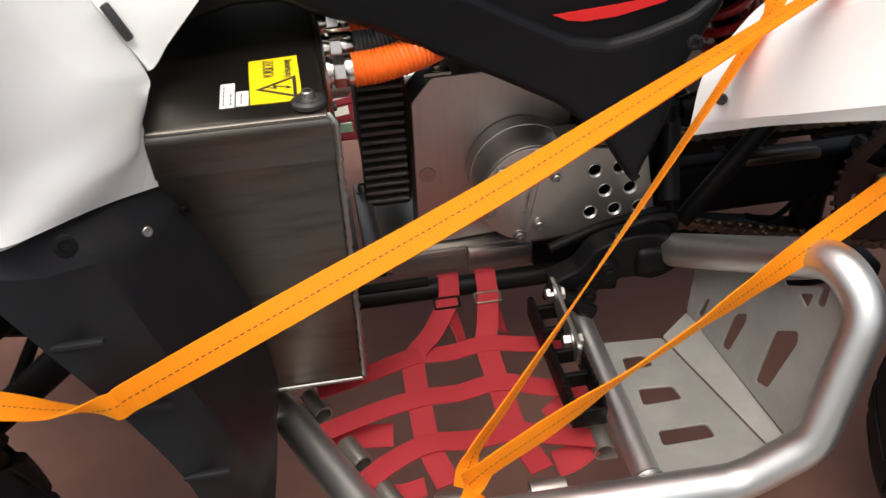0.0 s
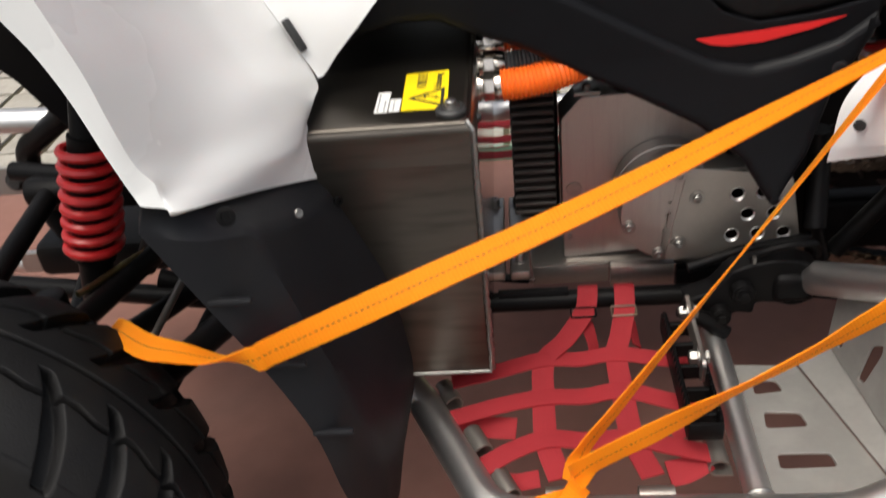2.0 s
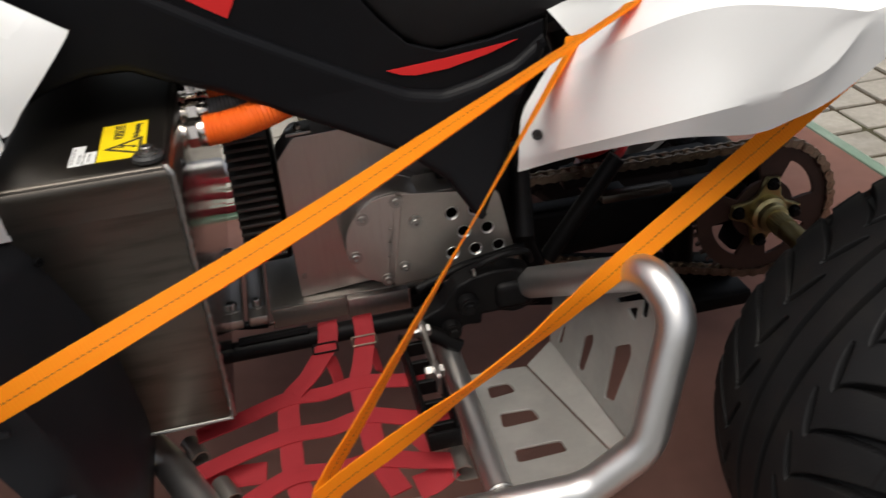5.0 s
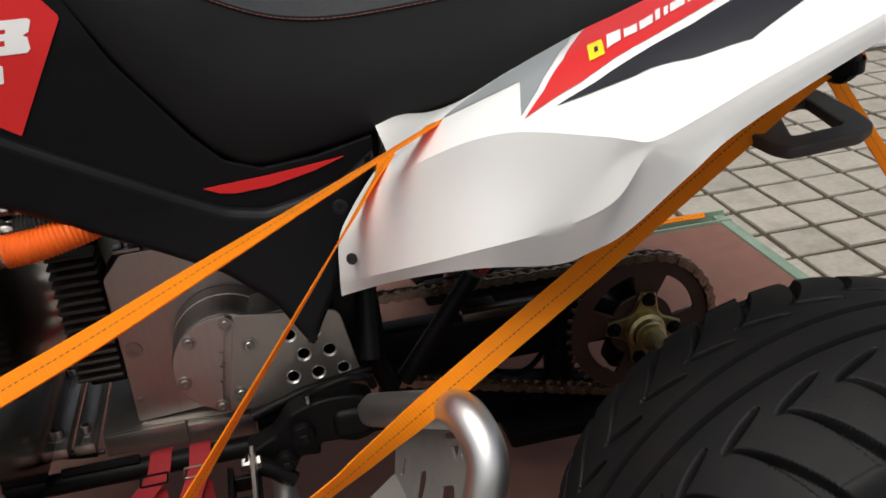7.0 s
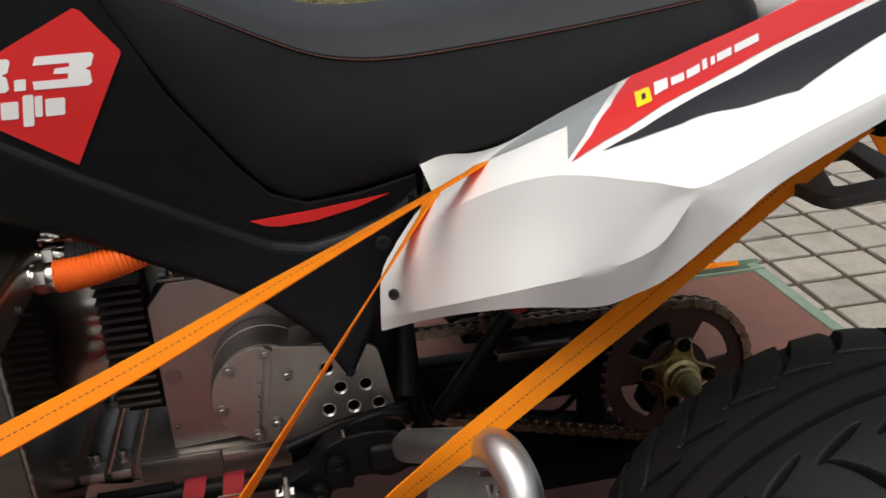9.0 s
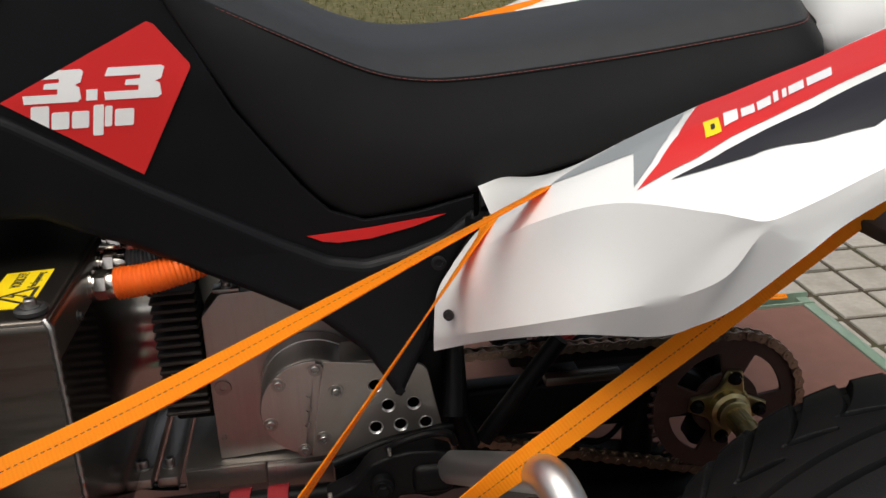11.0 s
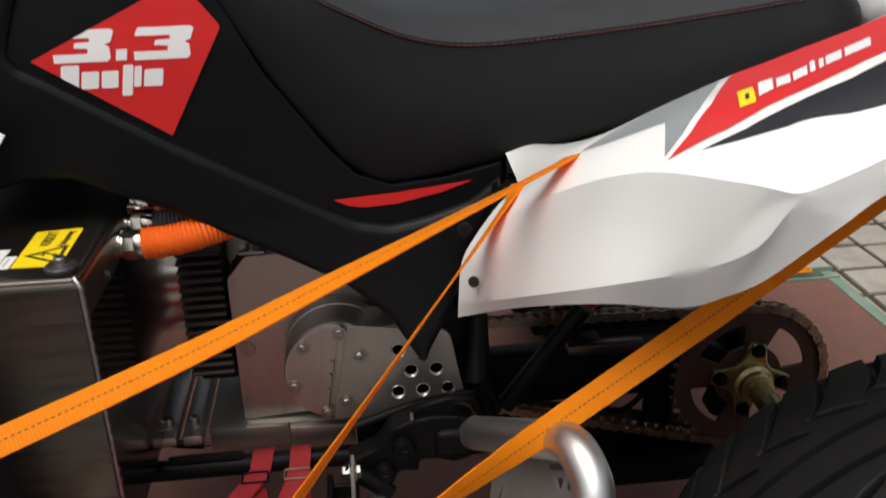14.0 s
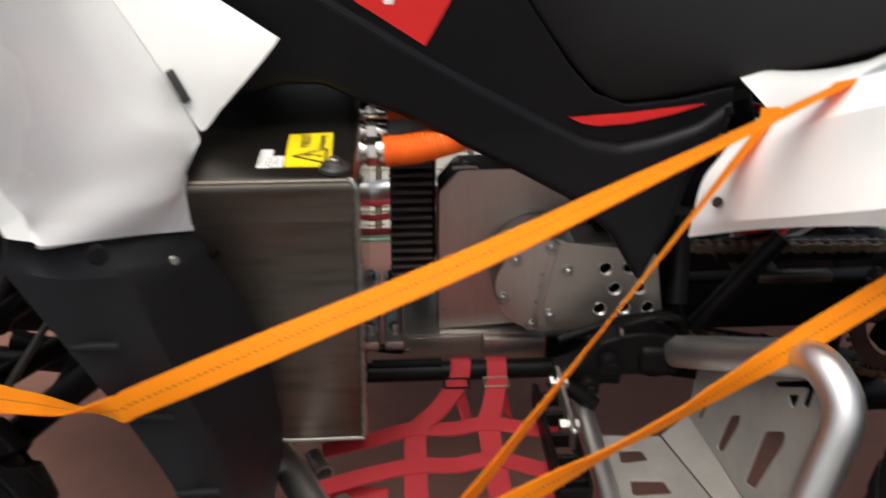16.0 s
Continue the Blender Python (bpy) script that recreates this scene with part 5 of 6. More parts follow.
ridge = [(0.408, 0.580), (0.372, 0.553), (0.330, 0.540), (0.292, 0.533), (0.256, 0.540), (0.211, 0.562), (0.083, 0.634), (-0.022, 0.699), (-0.046, 0.712), (-0.054, 0.724), (-0.040, 0.765), (0.000, 0.845)]


def fine(pts, d=0.012):
    out = []
    for i, a in enumerate(pts):
        b = pts[(i + 1) % len(pts)]
        n = max(1, int(math.hypot(b[0] - a[0], b[1] - a[1]) / d))
        out += [(a[0] + (b[0] - a[0]) * k / n, a[1] + (b[1] - a[1]) * k / n) for k in range(n)]
    return out


panel = finish("side_panel", belly(flat("side_panel", [fine(rounded(low_edge + ridge + [(-0.10, 0.900), (-0.30, 0.90)], 0.006))], 0.028, 0.011, side(0.803), 4)), M_BLACK, quad, "black plastic side panel")
mirrored(panel)
field = [(0.408, 0.572), (0.372, 0.543), (0.330, 0.529), (0.292, 0.522), (0.256, 0.529), (0.205, 0.552), (0.077, 0.624), (-0.028, 0.689), (-0.058, 0.708), (-0.066, 0.724), (-0.052, 0.768), (-0.010, 0.848), (0.06, 0.90), (0.10, 0.86), (0.122, 0.805), (0.176, 0.697), (0.233, 0.617), (0.260, 0.588), (0.295, 0.575), (0.35, 0.580), (0.408, 0.593)]
tank = finish("tank_panel", belly(flat("tank_panel", [fine(field)], 0.006, 0.0015, side(0.800)), 0.0), M_BLACK, quad, "recessed black tank panel with red decals")
mirrored(tank)
part("panel_bolt", cap_screw((0.3640, 0.7560, 0.5380), (-0.2, -1, 0.1), 0.0075, 0.003, False), M_RIDGE, panel)
dia = [(-0.034, 0.717), (0.106, 0.7835), (0.112, 0.781), (0.1405, 0.744), (0.141, 0.740), (0.0845, 0.640)]
DY = 0.7955
diamond = finish("red_decal", belly(flat("red_decal", [fine(dia, 0.02)], 0.0008, 0, side(DY)), 0.0), M_RED, tank, "red diamond decal with white figures")


def clipped(pts, fence):
    """The part of an outline that lies inside a convex fence."""
    turn = sum(a[0] * b[1] - b[0] * a[1] for a, b in zip(fence, fence[1:] + fence[:1])) > 0
    for a, b in zip(fence, fence[1:] + fence[:1]):
        side_of = lambda p: ((b[0] - a[0]) * (p[1] - a[1]) - (b[1] - a[1]) * (p[0] - a[0])) * (1 if turn else -1)
        out = []
        for p, q in zip(pts, pts[1:] + pts[:1]):
            u, v = side_of(p), side_of(q)
            if u >= 0:
                out.append(p)
            if u * v < 0:
                f = u / (u - v)
                out.append((p[0] + (q[0] - p[0]) * f, p[1] + (q[1] - p[1]) * f))
        pts = out
    return pts


def slab(name, pts, parent, mat=M_WHITEFILM, y=DY - 0.0008):
    pts = clipped(pts, dia)
    return finish(name, belly(flat(name, [pts], 0.0006, 0, side(y)), 0.0), mat, parent)


def slanted(x, z, w, h, lean=0.18):
    return [(x, z), (x + w, z), (x + w + h * lean, z + h), (x + h * lean, z + h)]


# the figures 3.3, cut from straight strokes
def three(x, z, w, h):
    s, lean = h * 0.24, 0.18
    p = lambda a, b: (x + a * w + b * h * lean, z + b * h)
    return [p(0.02, 0), p(0.92, 0), p(0.98, 0.10), p(0.94, 0.45), p(0.86, 0.52), p(0.96, 0.60), p(1.0, 0.92), p(0.95, 1.0), p(0.05, 1.0), p(0.02, 0.90), p(0.0, 0.74), p(0.60, 0.74), p(0.60, 0.62), p(0.36, 0.60), p(0.34, 0.44), p(0.58, 0.42), p(0.58, 0.26), p(0.0, 0.26)]


slab("figure", three(-0.0140, 0.7145, 0.0535, 0.0295), diamond)
slab("figure", slanted(0.0430, 0.7150, 0.0100, 0.010), diamond)
slab("figure", three(0.0590, 0.7145, 0.0535, 0.0295), diamond)
# the word under the figures, letter for letter as leaning bars
wx = -0.0115
for w, h, dz in ((0.0165, 0.0235, -0.001), (0.0160, 0.0160, 0.0), (0.0155, 0.0160, 0.0), (0.0095, 0.0290, -0.008), (0.0068, 0.0195, 0.0), (0.0175, 0.0160, 0.0)):
    slab("word_bar", rounded(slanted(wx, 0.6895 + dz, w, h), 0.002), diamond)
    wx += w + 0.0024
stripe = [(0.235, 0.563), (0.250, 0.556), (0.266, 0.5535), (0.300, 0.5555), (0.345, 0.565), (0.378, 0.576), (0.300, 0.5675)]
finish("red_stripe", flat("red_stripe", [stripe], 0.0008, 0, side(DY)), M_RED, tank, "red stripe decal")

# tank top and steering cover, closing the body above the panels
part("tank_cover", block((-0.30, 0.83, 0.70), (0.10, 2 * MID - 0.83, 0.86), 0.05, 4), M_BLACK, quad)
# unseen black blocks added to stop daylight showing through under the seat
part("seat_base", block((0.20, 0.812, 0.560), (0.42, 2 * MID - 0.812, 0.66), 0.01, 2), M_FRAME, quad)
part("seat_base", block((0.42, 0.812, 0.600), (0.78, 2 * MID - 0.812, 0.67), 0.01, 2), M_FRAME, quad)
part("body_core", block((-0.22, 0.87, 0.60), (0.75, 2 * MID - 0.87, 0.66), 0.02, 3), M_FRAME, quad)

# seat
seat_front = [
    [(0.095, 0.800, 0.860), (0.115, 0.803, 0.840), (0.130, 0.820, 0.812), (0.145, 0.870, 0.830), (0.150, 0.970, 0.838)],
    [(0.122, 0.800, 0.800), (0.140, 0.803, 0.800), (0.165, 0.820, 0.795), (0.180, 0.870, 0.808), (0.185, 0.970, 0.812)],
    [(0.176, 0.800, 0.695), (0.205, 0.802, 0.730), (0.243, 0.820, 0.756), (0.250, 0.870, 0.768), (0.255, 0.970, 0.770)],
    [(0.233, 0.800, 0.616), (0.265, 0.800, 0.670), (0.305, 0.820, 0.727), (0.310, 0.870, 0.744), (0.315, 0.970, 0.747)],
    [(0.260, 0.800, 0.588), (0.310, 0.799, 0.648), (0.350, 0.820, 0.715), (0.355, 0.870, 0.736), (0.360, 0.970, 0.740)],
]
seat_rear = [
    [(0.297, 0.800, 0.575), (0.360, 0.799, 0.640), (0.400, 0.820, 0.712), (0.405, 0.870, 0.735), (0.410, 0.970, 0.740)],
    [(0.414, 0.800, 0.594), (0.450, 0.799, 0.650), (0.480, 0.820, 0.717), (0.485, 0.870, 0.741), (0.490, 0.970, 0.748)],
    [(0.545, 0.800, 0.625), (0.570, 0.799, 0.670), (0.590, 0.820, 0.727), (0.592, 0.870, 0.752), (0.595, 0.970, 0.762)],
    [(0.700, 0.800, 0.668), (0.700, 0.800, 0.700), (0.700, 0.820, 0.740), (0.700, 0.870, 0.768), (0.700, 0.970, 0.778)],
    [(0.775, 0.806, 0.695), (0.775, 0.808, 0.720), (0.765, 0.828, 0.748), (0.762, 0.870, 0.775), (0.762, 0.970, 0.786)],
    [(0.812, 0.860, 0.700), (0.812, 0.860, 0.725), (0.797, 0.872, 0.752), (0.790, 0.895, 0.770), (0.788, 0.970, 0.782)],
]
half = seat_front + seat_rear


def far(p):
    return (p[0], 2 * MID - p[1], p[2])


seat = part("seat", surface([c[2:] + [far(p) for p in reversed(c[2:4])] for c in half], 8, 5, 0.004), M_VINYL_TOP, quad, "long black seat with grained grey vinyl top")
skirt = part("seat_side", surface([[(c[0][0], c[0][1] + 0.010, c[0][2]), (c[0][0] * 0.8 + c[1][0] * 0.2, c[0][1] - 0.001, c[0][2] * 0.85 + c[1][2] * 0.15), *c[1:3]] for c in half], 8, 6, 0.003), M_VINYL, seat, "smooth black vinyl side")
mirrored(skirt)
part("seat_end", surface([[half[-1][0], half[-1][1], half[-1][2], half[-1][4]], [(0.822, MID, 0.70), (0.824, MID, 0.72), (0.815, MID, 0.755), half[-1][4]], [far(half[-1][0]), far(half[-1][1]), far(half[-1][2]), half[-1][4]]], 6, 5, 0.003), M_VINYL, seat)
seam = smooth_path([Vector(c[2]) + Vector((0, -0.0015, -0.003)) for c in half], 40)
bm = bmesh.new()
p = np.array([tuple(v) for v in seam])
run = np.concatenate([[0], np.cumsum(np.linalg.norm(np.diff(p, axis=0), axis=1))])
for d in np.arange(0.004, run[-1] - 0.006, 0.0062):
    ends = [Vector([float(np.interp(q, run, p[:, k])) for k in range(3)]) + Vector((0, -0.0012, 0.0008)) for q in (d, d + 0.0042)]
    tube(ends, 0.00042, 5, bm=bm)
part("seam_thread", bm, M_SEWING, seat, "red-brown seam thread")["kind"] = "stuff"
part("seam_piping", tube(seam, 0.0012, 8), M_VINYL, seat)

# rear fender
front_tip = [(0.413, 0.800, 0.602), (0.412, 0.712, 0.594), (0.394, 0.709, 0.584), (0.373, 0.711, 0.556), (0.3555, 0.713, 0.523), (0.351, 0.714, 0.476), (0.351, 0.718, 0.459)]
strap_fold = [(0.445, 0.798, 0.610), (0.442, 0.647, 0.646), (0.435, 0.622, 0.640), (0.425, 0.605, 0.628), (0.409, 0.621, 0.575), (0.398, 0.628, 0.522), (0.396, 0.648, 0.501)]
scoop_mouth = [(0.500, 0.795, 0.604), (0.500, 0.635, 0.680), (0.497, 0.580, 0.687), (0.477, 0.553, 0.658), (0.463, 0.557, 0.612), (0.452, 0.550, 0.566), (0.450, 0.564, 0.543)]
scoop_mid = [(0.565, 0.795, 0.629), (0.565, 0.632, 0.708), (0.552, 0.555, 0.710), (0.530, 0.500, 0.664), (0.519, 0.511, 0.622), (0.510, 0.520, 0.588), (0.512, 0.543, 0.545)]
scoop_end = [(0.600, 0.795, 0.642), (0.600, 0.630, 0.720), (0.585, 0.530, 0.718), (0.561, 0.472, 0.665), (0.5605, 0.4725, 0.661), (0.559, 0.474, 0.655), (0.556, 0.500, 0.586)]
corner = [(0.635, 0.795, 0.654), (0.632, 0.631, 0.731), (0.618, 0.528, 0.730), (0.592, 0.468, 0.678), (0.588, 0.468, 0.664), (0.584, 0.469, 0.650), (0.588, 0.470, 0.636)]
flank = [(0.680, 0.795, 0.669), (0.675, 0.632, 0.745), (0.660, 0.525, 0.744), (0.640, 0.466, 0.700), (0.635, 0.465, 0.690), (0.632, 0.465, 0.680), (0.628, 0.466, 0.668)]
tail_start = [(0.770, 0.795, 0.699), (0.765, 0.640, 0.775), (0.755, 0.530, 0.772), (0.742, 0.466, 0.740), (0.739, 0.465, 0.734), (0.738, 0.465, 0.728), (0.737, 0.466, 0.720)]
tail_end = [(0.960, 0.795, 0.764), (0.950, 0.650, 0.830), (0.940, 0.550, 0.826), (0.925, 0.480, 0.806), (0.920, 0.479, 0.798), (0.918, 0.479, 0.792), (0.915, 0.480, 0.786)]
rear_cols = [front_tip, strap_fold, scoop_mouth, scoop_mid, scoop_end, corner, flank, tail_start, tail_end]
# one more station where the scoop's lower crease swings up into the corner
between = [tuple((9 * (q + r) - p - t) / 16 for p, q, r, t in zip(*pts)) for pts in zip(*rear_cols[2:6])]
between[4:6] = [(0.543, 0.490, 0.645), (0.540, 0.489, 0.617)]
rear_cols.insert(4, between)
rear_bm = surface(rear_cols, 8, 6, 0.0035, (1, 3, 5))
rear_fender = part("rear_fender", rear_bm, M_WHITE, quad, "glossy white plastic rear fender with red and grey decals", 28)
mirrored(rear_fender)


def decal(name, pts, target, mat, parent, lift=0.0007, label=""):
    """A film cut to an outline seen from above and laid down on a moulded surface."""
    me = flat(name, [pts], 0.0)
    bm = bmesh.new()
    bm.from_mesh(me)
    bpy.data.meshes.remove(me)
    for axis, lo, hi in ((0, min(p[0] for p in pts), max(p[0] for p in pts)), (1, min(p[1] for p in pts), max(p[1] for p in pts))):
        c = math.floor(lo / 0.006) * 0.006
        while c < hi:
            co, no = [0, 0, 0], [0, 0, 0]
            co[axis], no[axis] = c, 1
            bmesh.ops.bisect_plane(bm, geom=list(bm.verts) + list(bm.edges) + list(bm.faces), plane_co=co, plane_no=no)
            c += 0.006
    for v in bm.verts:
        place, nrm, _, _ = target.ray_cast(Vector((v.co.x, v.co.y, 1.2)), Vector((0, 0, -1)))
        if place is None:
            place, nrm, _, _ = target.find_nearest(Vector((v.co.x, v.co.y, 0.72)))
        v.co = place + nrm * lift * (1 if nrm.z > 0 else -1)
    return part(name, bm, mat, parent, label, 60)


SKIN = BVHTree.FromPolygons([v.co.copy() for v in rear_fender.data.vertices], [tuple(p.vertices) for p in rear_fender.data.polygons])
decal("red_film", [(0.4922, 0.5485), (0.5102, 0.5541), (0.5312, 0.5697), (0.5644, 0.6210), (0.572, 0.6290), (0.66, 0.6290), (0.74, 0.6330), (0.86, 0.6380), (0.86, 0.590), (0.77, 0.5680), (0.6762, 0.5507), (0.6227, 0.5404), (0.5758, 0.5360), (0.5334, 0.5394), (0.512, 0.5440)], SKIN, M_RED, rear_fender, label="red fender film with white word mark")
decal("charcoal_film", [(0.5135, 0.5380), (0.5427, 0.5315), (0.5717, 0.5269), (0.6158, 0.5268), (0.6871, 0.5380), (0.77, 0.5550), (0.86, 0.574), (0.86, 0.535), (0.7167, 0.5059), (0.6421, 0.4918), (0.6031, 0.5012), (0.5658, 0.5136), (0.5404, 0.5258)], SKIN, M_DARKFILM, rear_fender, label="charcoal fender film")
decal("grey_film", [(0.4477, 0.6330), (0.478, 0.6290), (0.530, 0.6290), (0.5600, 0.6290), (0.5540, 0.6180), (0.5230, 0.5720), (0.5060, 0.5580), (0.4909, 0.5522), (0.4993, 0.5797), (0.4821, 0.5934), (0.4647, 0.6114)], SKIN, M_GREYFILM, rear_fender, label="grey fender film")
decal("emblem", [(0.5507, 0.5700), (0.5616, 0.5682), (0.5556, 0.5463), (0.5447, 0.5492)], SKIN, M_YELLOW, rear_fender, 0.0014, "small yellow square emblem")
decal("emblem_mark", [(0.5528, 0.5605), (0.5556, 0.5599), (0.5534, 0.5530), (0.5506, 0.5537)], SKIN, M_INK, rear_fender, 0.0019)
A0, A1, B0, B1 = Vector((0.5675, 0.5725)), Vector((0.6660, 0.5950)), Vector((0.5590, 0.5500)), Vector((0.6510, 0.5665))
cuts = (0.0, 0.155, 0.305, 0.455, 0.535, 0.595, 0.765)
wide = (0.125, 0.125, 0.125, 0.045, 0.040, 0.140, 0.235)
for c, w in zip(cuts, wide):
    lo, hi = (0.02 if c == 0.0 or 0.4 < c < 0.5 else 0.22), 1.0
    q = lambda f, g: tuple(A0.lerp(A1, f).lerp(B0.lerp(B1, f), g))
    decal("word_bar", [q(c, lo), q(c + w, lo), q(c + w, hi), q(c, hi)], SKIN, M_WHITEFILM, rear_fender, 0.0014)
part("fender_clip", cap_screw((0.3630, 0.6850, 0.513), (-0.55, -0.8, 0.2), 0.0055, 0.002, False), M_INK, rear_fender, "black plastic push clip")
part("tail_cover", block((0.80, 0.84, 0.70), (1.0, 2 * MID - 0.84, 0.80), 0.03, 3), M_WHITE, quad, "white tail cover")

NOSE = BVHTree.FromPolygons([v.co.copy() for v in front_fender.data.vertices], [tuple(p.vertices) for p in front_fender.data.polygons])
decal("black_swoosh", [(-0.345, 0.4745), (-0.3256, 0.4725), (-0.300, 0.4755), (-0.2761, 0.4785), (-0.3043, 0.4705), (-0.3229, 0.4640), (-0.345, 0.4620)], NOSE, M_DARKFILM, front_fender, label="black swoosh film")
decal("red_mark", [(-0.3277, 0.4997), (-0.313, 0.503), (-0.2939, 0.515), (-0.2932, 0.5241), (-0.3100, 0.5230), (-0.3275, 0.5110)], NOSE, M_RED, front_fender, label="red fender mark")
decal("black_mark", [(-0.345, 0.4960), (-0.331, 0.4986), (-0.3300, 0.5176), (-0.3334, 0.522), (-0.345, 0.520)], NOSE, M_DARKFILM, front_fender, label="black fender mark")
for k in range(3):
    x = -0.3225 + k * 0.0095
    y = 0.5050 + k * 0.0042
    decal("mark_bar", [(x, y), (x + 0.005, y + 0.0025), (x + 0.004, y + 0.0085), (x - 0.001, y + 0.006)], NOSE, M_WHITEFILM, front_fender, 0.0014)

# rear rack under the tail
rack = finish("rear_rack", flat("rear_rack", [rounded([(0.722, 0.66), (0.727, 0.584), (0.736, 0.571), (0.811, 0.581), (0.838, 0.600), (0.848, 0.641), (0.858, 0.717), (0.80, 0.725)], 0.008), rounded([(0.790, 0.684), (0.755, 0.600), (0.812, 0.609), (0.828, 0.692)], 0.005)], 0.012, 0.003, Matrix.Translation((0, 0, 0.596))), M_RACK, quad, "dusty black rear rack plate")
part("rack_stay", rod((0.79, 0.715, 0.600), (0.81, 0.74, 0.68), 0.012), M_FRAME, rack)
part("tail_lamp", block((0.800, 0.615, 0.630), (0.845, 0.675, 0.668), 0.025, 4), M_FRAME, quad, "black tail lamp housing")

# ---- tie-down straps ----
def seam_dashes(path, across, thick=0.0018, pitch=0.0050):
    """A dashed seam sewn down the middle of a strap, on both faces."""
    bm = bmesh.new()
    p = np.array([tuple(v) for v in path])
    a = np.array([tuple(v) for v in across])
    run = np.concatenate([[0], np.cumsum(np.linalg.norm(np.diff(p, axis=0), axis=1))])
    at = lambda arr, d: Vector([float(np.interp(d, run, arr[:, k])) for k in range(3)])
    for d in np.arange(0.002, run[-1] - pitch, pitch):
        c, e = at(p, d), at(p, d + pitch * 0.6)
        t = (e - c).normalized()
        w = at(a, d)
        w = (w - t * w.dot(t)).normalized()
        n = t.cross(w)
        for sgn in (-1, 1):
            o = n * sgn * (thick / 2 + 0.0003)
            bm.faces.new([bm.verts.new(q + o + w * v) for q, v in ((c, -0.00045), (e, -0.00045), (e, 0.00045), (c, 0.00045))])
    return bm


def strap(name, label, points, normals, width=0.0235, k=12, sewn=True):
    path, across = strap_line(points, normals, k)
    ob = thing(name, tuple(path[0]), label, "strap", "tie-down straps")
    part("webbing", ribbon(path, across, width, 0.0018), M_STRAP, ob, "", 50)
    if sewn:
        part("seam", seam_dashes(path, across), M_THREAD, ob, "dark dashed seam")["kind"] = "stuff"
    return ob


KN = Vector((0.092, 0.506, 0.252))


def taut(a, b, stops, width, label, head=(), tail=(), sag=0.0, drift=0.0):
    """A strap pulled straight from a to b that turns about its own length: stops are (metres from a, degrees); head and tail lead on to its ends as (point, facing); sag and drift bend it two fifths along."""
    a, b = Vector(a), Vector(b)
    d = (b - a).normalized()
    level = d.cross(Vector((0, 0, 1))).normalized()
    rise = level.cross(d)
    pts, facing = [p for p, _ in head], [n for _, n in head]
    for s, deg in stops:
        w = level * math.cos(radians(deg)) + rise * math.sin(radians(deg))
        f = s / (b - a).length
        pts.append(tuple(a + d * s + Vector((0, drift, -sag)) * (2.5 * f if f < 0.4 else (1 - f) / 0.6)))
        facing.append(tuple(w.cross(d)))
    pts += [p for p, _ in tail]
    facing += [n or facing[-1] for _, n in tail]
    for i in range(1, len(facing)):
        if Vector(facing[i]).dot(Vector(facing[i - 1])) < 0:
            facing[i] = tuple(-Vector(facing[i]))
    return strap("tie_strap", label, pts, facing, width)


taut((-0.1, 0.4811, 0.4720), (0.44, 0.633, 0.6470), ((-0.068, 98), (-0.055, 100), (-0.03, 106), (0.03, 125), (0.10, 143), (0.18, 151), (0.27, 160), (0.36, 174), (0.45, 190), (0.53, 199), (0.575, 201)), 0.0235,
     "orange webbing strap from the front wheel to the rear fender",
     [((-0.355, 0.61, 0.38), (0.0, -0.5, 0.8)), ((-0.315, 0.555, 0.418), (0.0, -0.55, 0.75)), ((-0.275, 0.517, 0.430), (0.0, -0.5, 0.85)), ((-0.235, 0.494, 0.439), (-0.02, -0.05, 1.0)), ((-0.200, 0.480, 0.442), (-0.05, 0.42, 0.87))],
     [((0.458, 0.664, 0.640), None), ((0.478, 0.72, 0.590), None)], 0.0085)
taut((0.094, 0.5352, 0.2574), (0.404, 0.6877, 0.6012), ((0.01, 82), (0.06, 75), (0.12, 67), (0.20, 56), (0.28, 47), (0.36, 42), (0.43, 34), (0.475, 30)), 0.0215,
     "twisted orange strap from the knot up to the rear fender",
     [((0.088, 0.518, 0.243), (-0.5, -0.5, 0.7))],
     [((0.412, 0.706, 0.600), (-0.4, -0.5, 0.75)), ((0.425, 0.735, 0.585), (-0.4, 0.2, 0.75))])
taut((0.095, 0.500, 0.280), (0.62, 0.6141, 0.5328), ((0.01, 88), (0.07, 92), (0.11, 82), (0.145, 66), (0.175, 60), (0.215, 65), (0.25, 68), (0.28, 82), (0.305, 88), (0.345, 112), (0.38, 124), (0.43, 130), (0.50, 131), (0.55, 132)), 0.0245,
     "orange strap from the knot under the rear fender to the rack",
     [((0.088, 0.508, 0.256), (-0.36, -0.36, 0.86))],
     [((0.70, 0.618, 0.590), (0.36, 0.85, -0.35)), ((0.79, 0.63, 0.645), (0.2, 0.8, -0.4)), ((0.86, 0.66, 0.655), (0, 0.8, -0.4))], 0.030, 0.017)
strap("tie_strap", "orange strap from the rack down to the trailer's rear edge", [(0.895, 0.775, 0.63), (0.930, 0.78, 0.579), (1.026, 0.78, 0.449), (1.300, 0.80, 0.075), (1.334, 0.805, 0.0)], [(0.3, -0.85, 0.3)] * 5)
strap("tie_strap", "orange strap over the far rear fender", [(0.36, 1.33, 0.655), (0.47, 1.335, 0.688), (0.60, 1.33, 0.716), (0.72, 1.31, 0.735), (0.80, 1.25, 0.73)], [(-0.2, -0.75, 0.6)] * 5, 0.030)
strap("tie_strap", "orange strap from the bumper down to the trailer's far side", [(-0.62, 1.10, 0.47), (-0.690, 1.25, 0.41), (-0.720, 1.30, 0.335), (-0.760, 1.45, 0.16), (-0.80, 1.62, 0.008)], [(0.9, -0.3, 0.1)] * 5, 0.018)
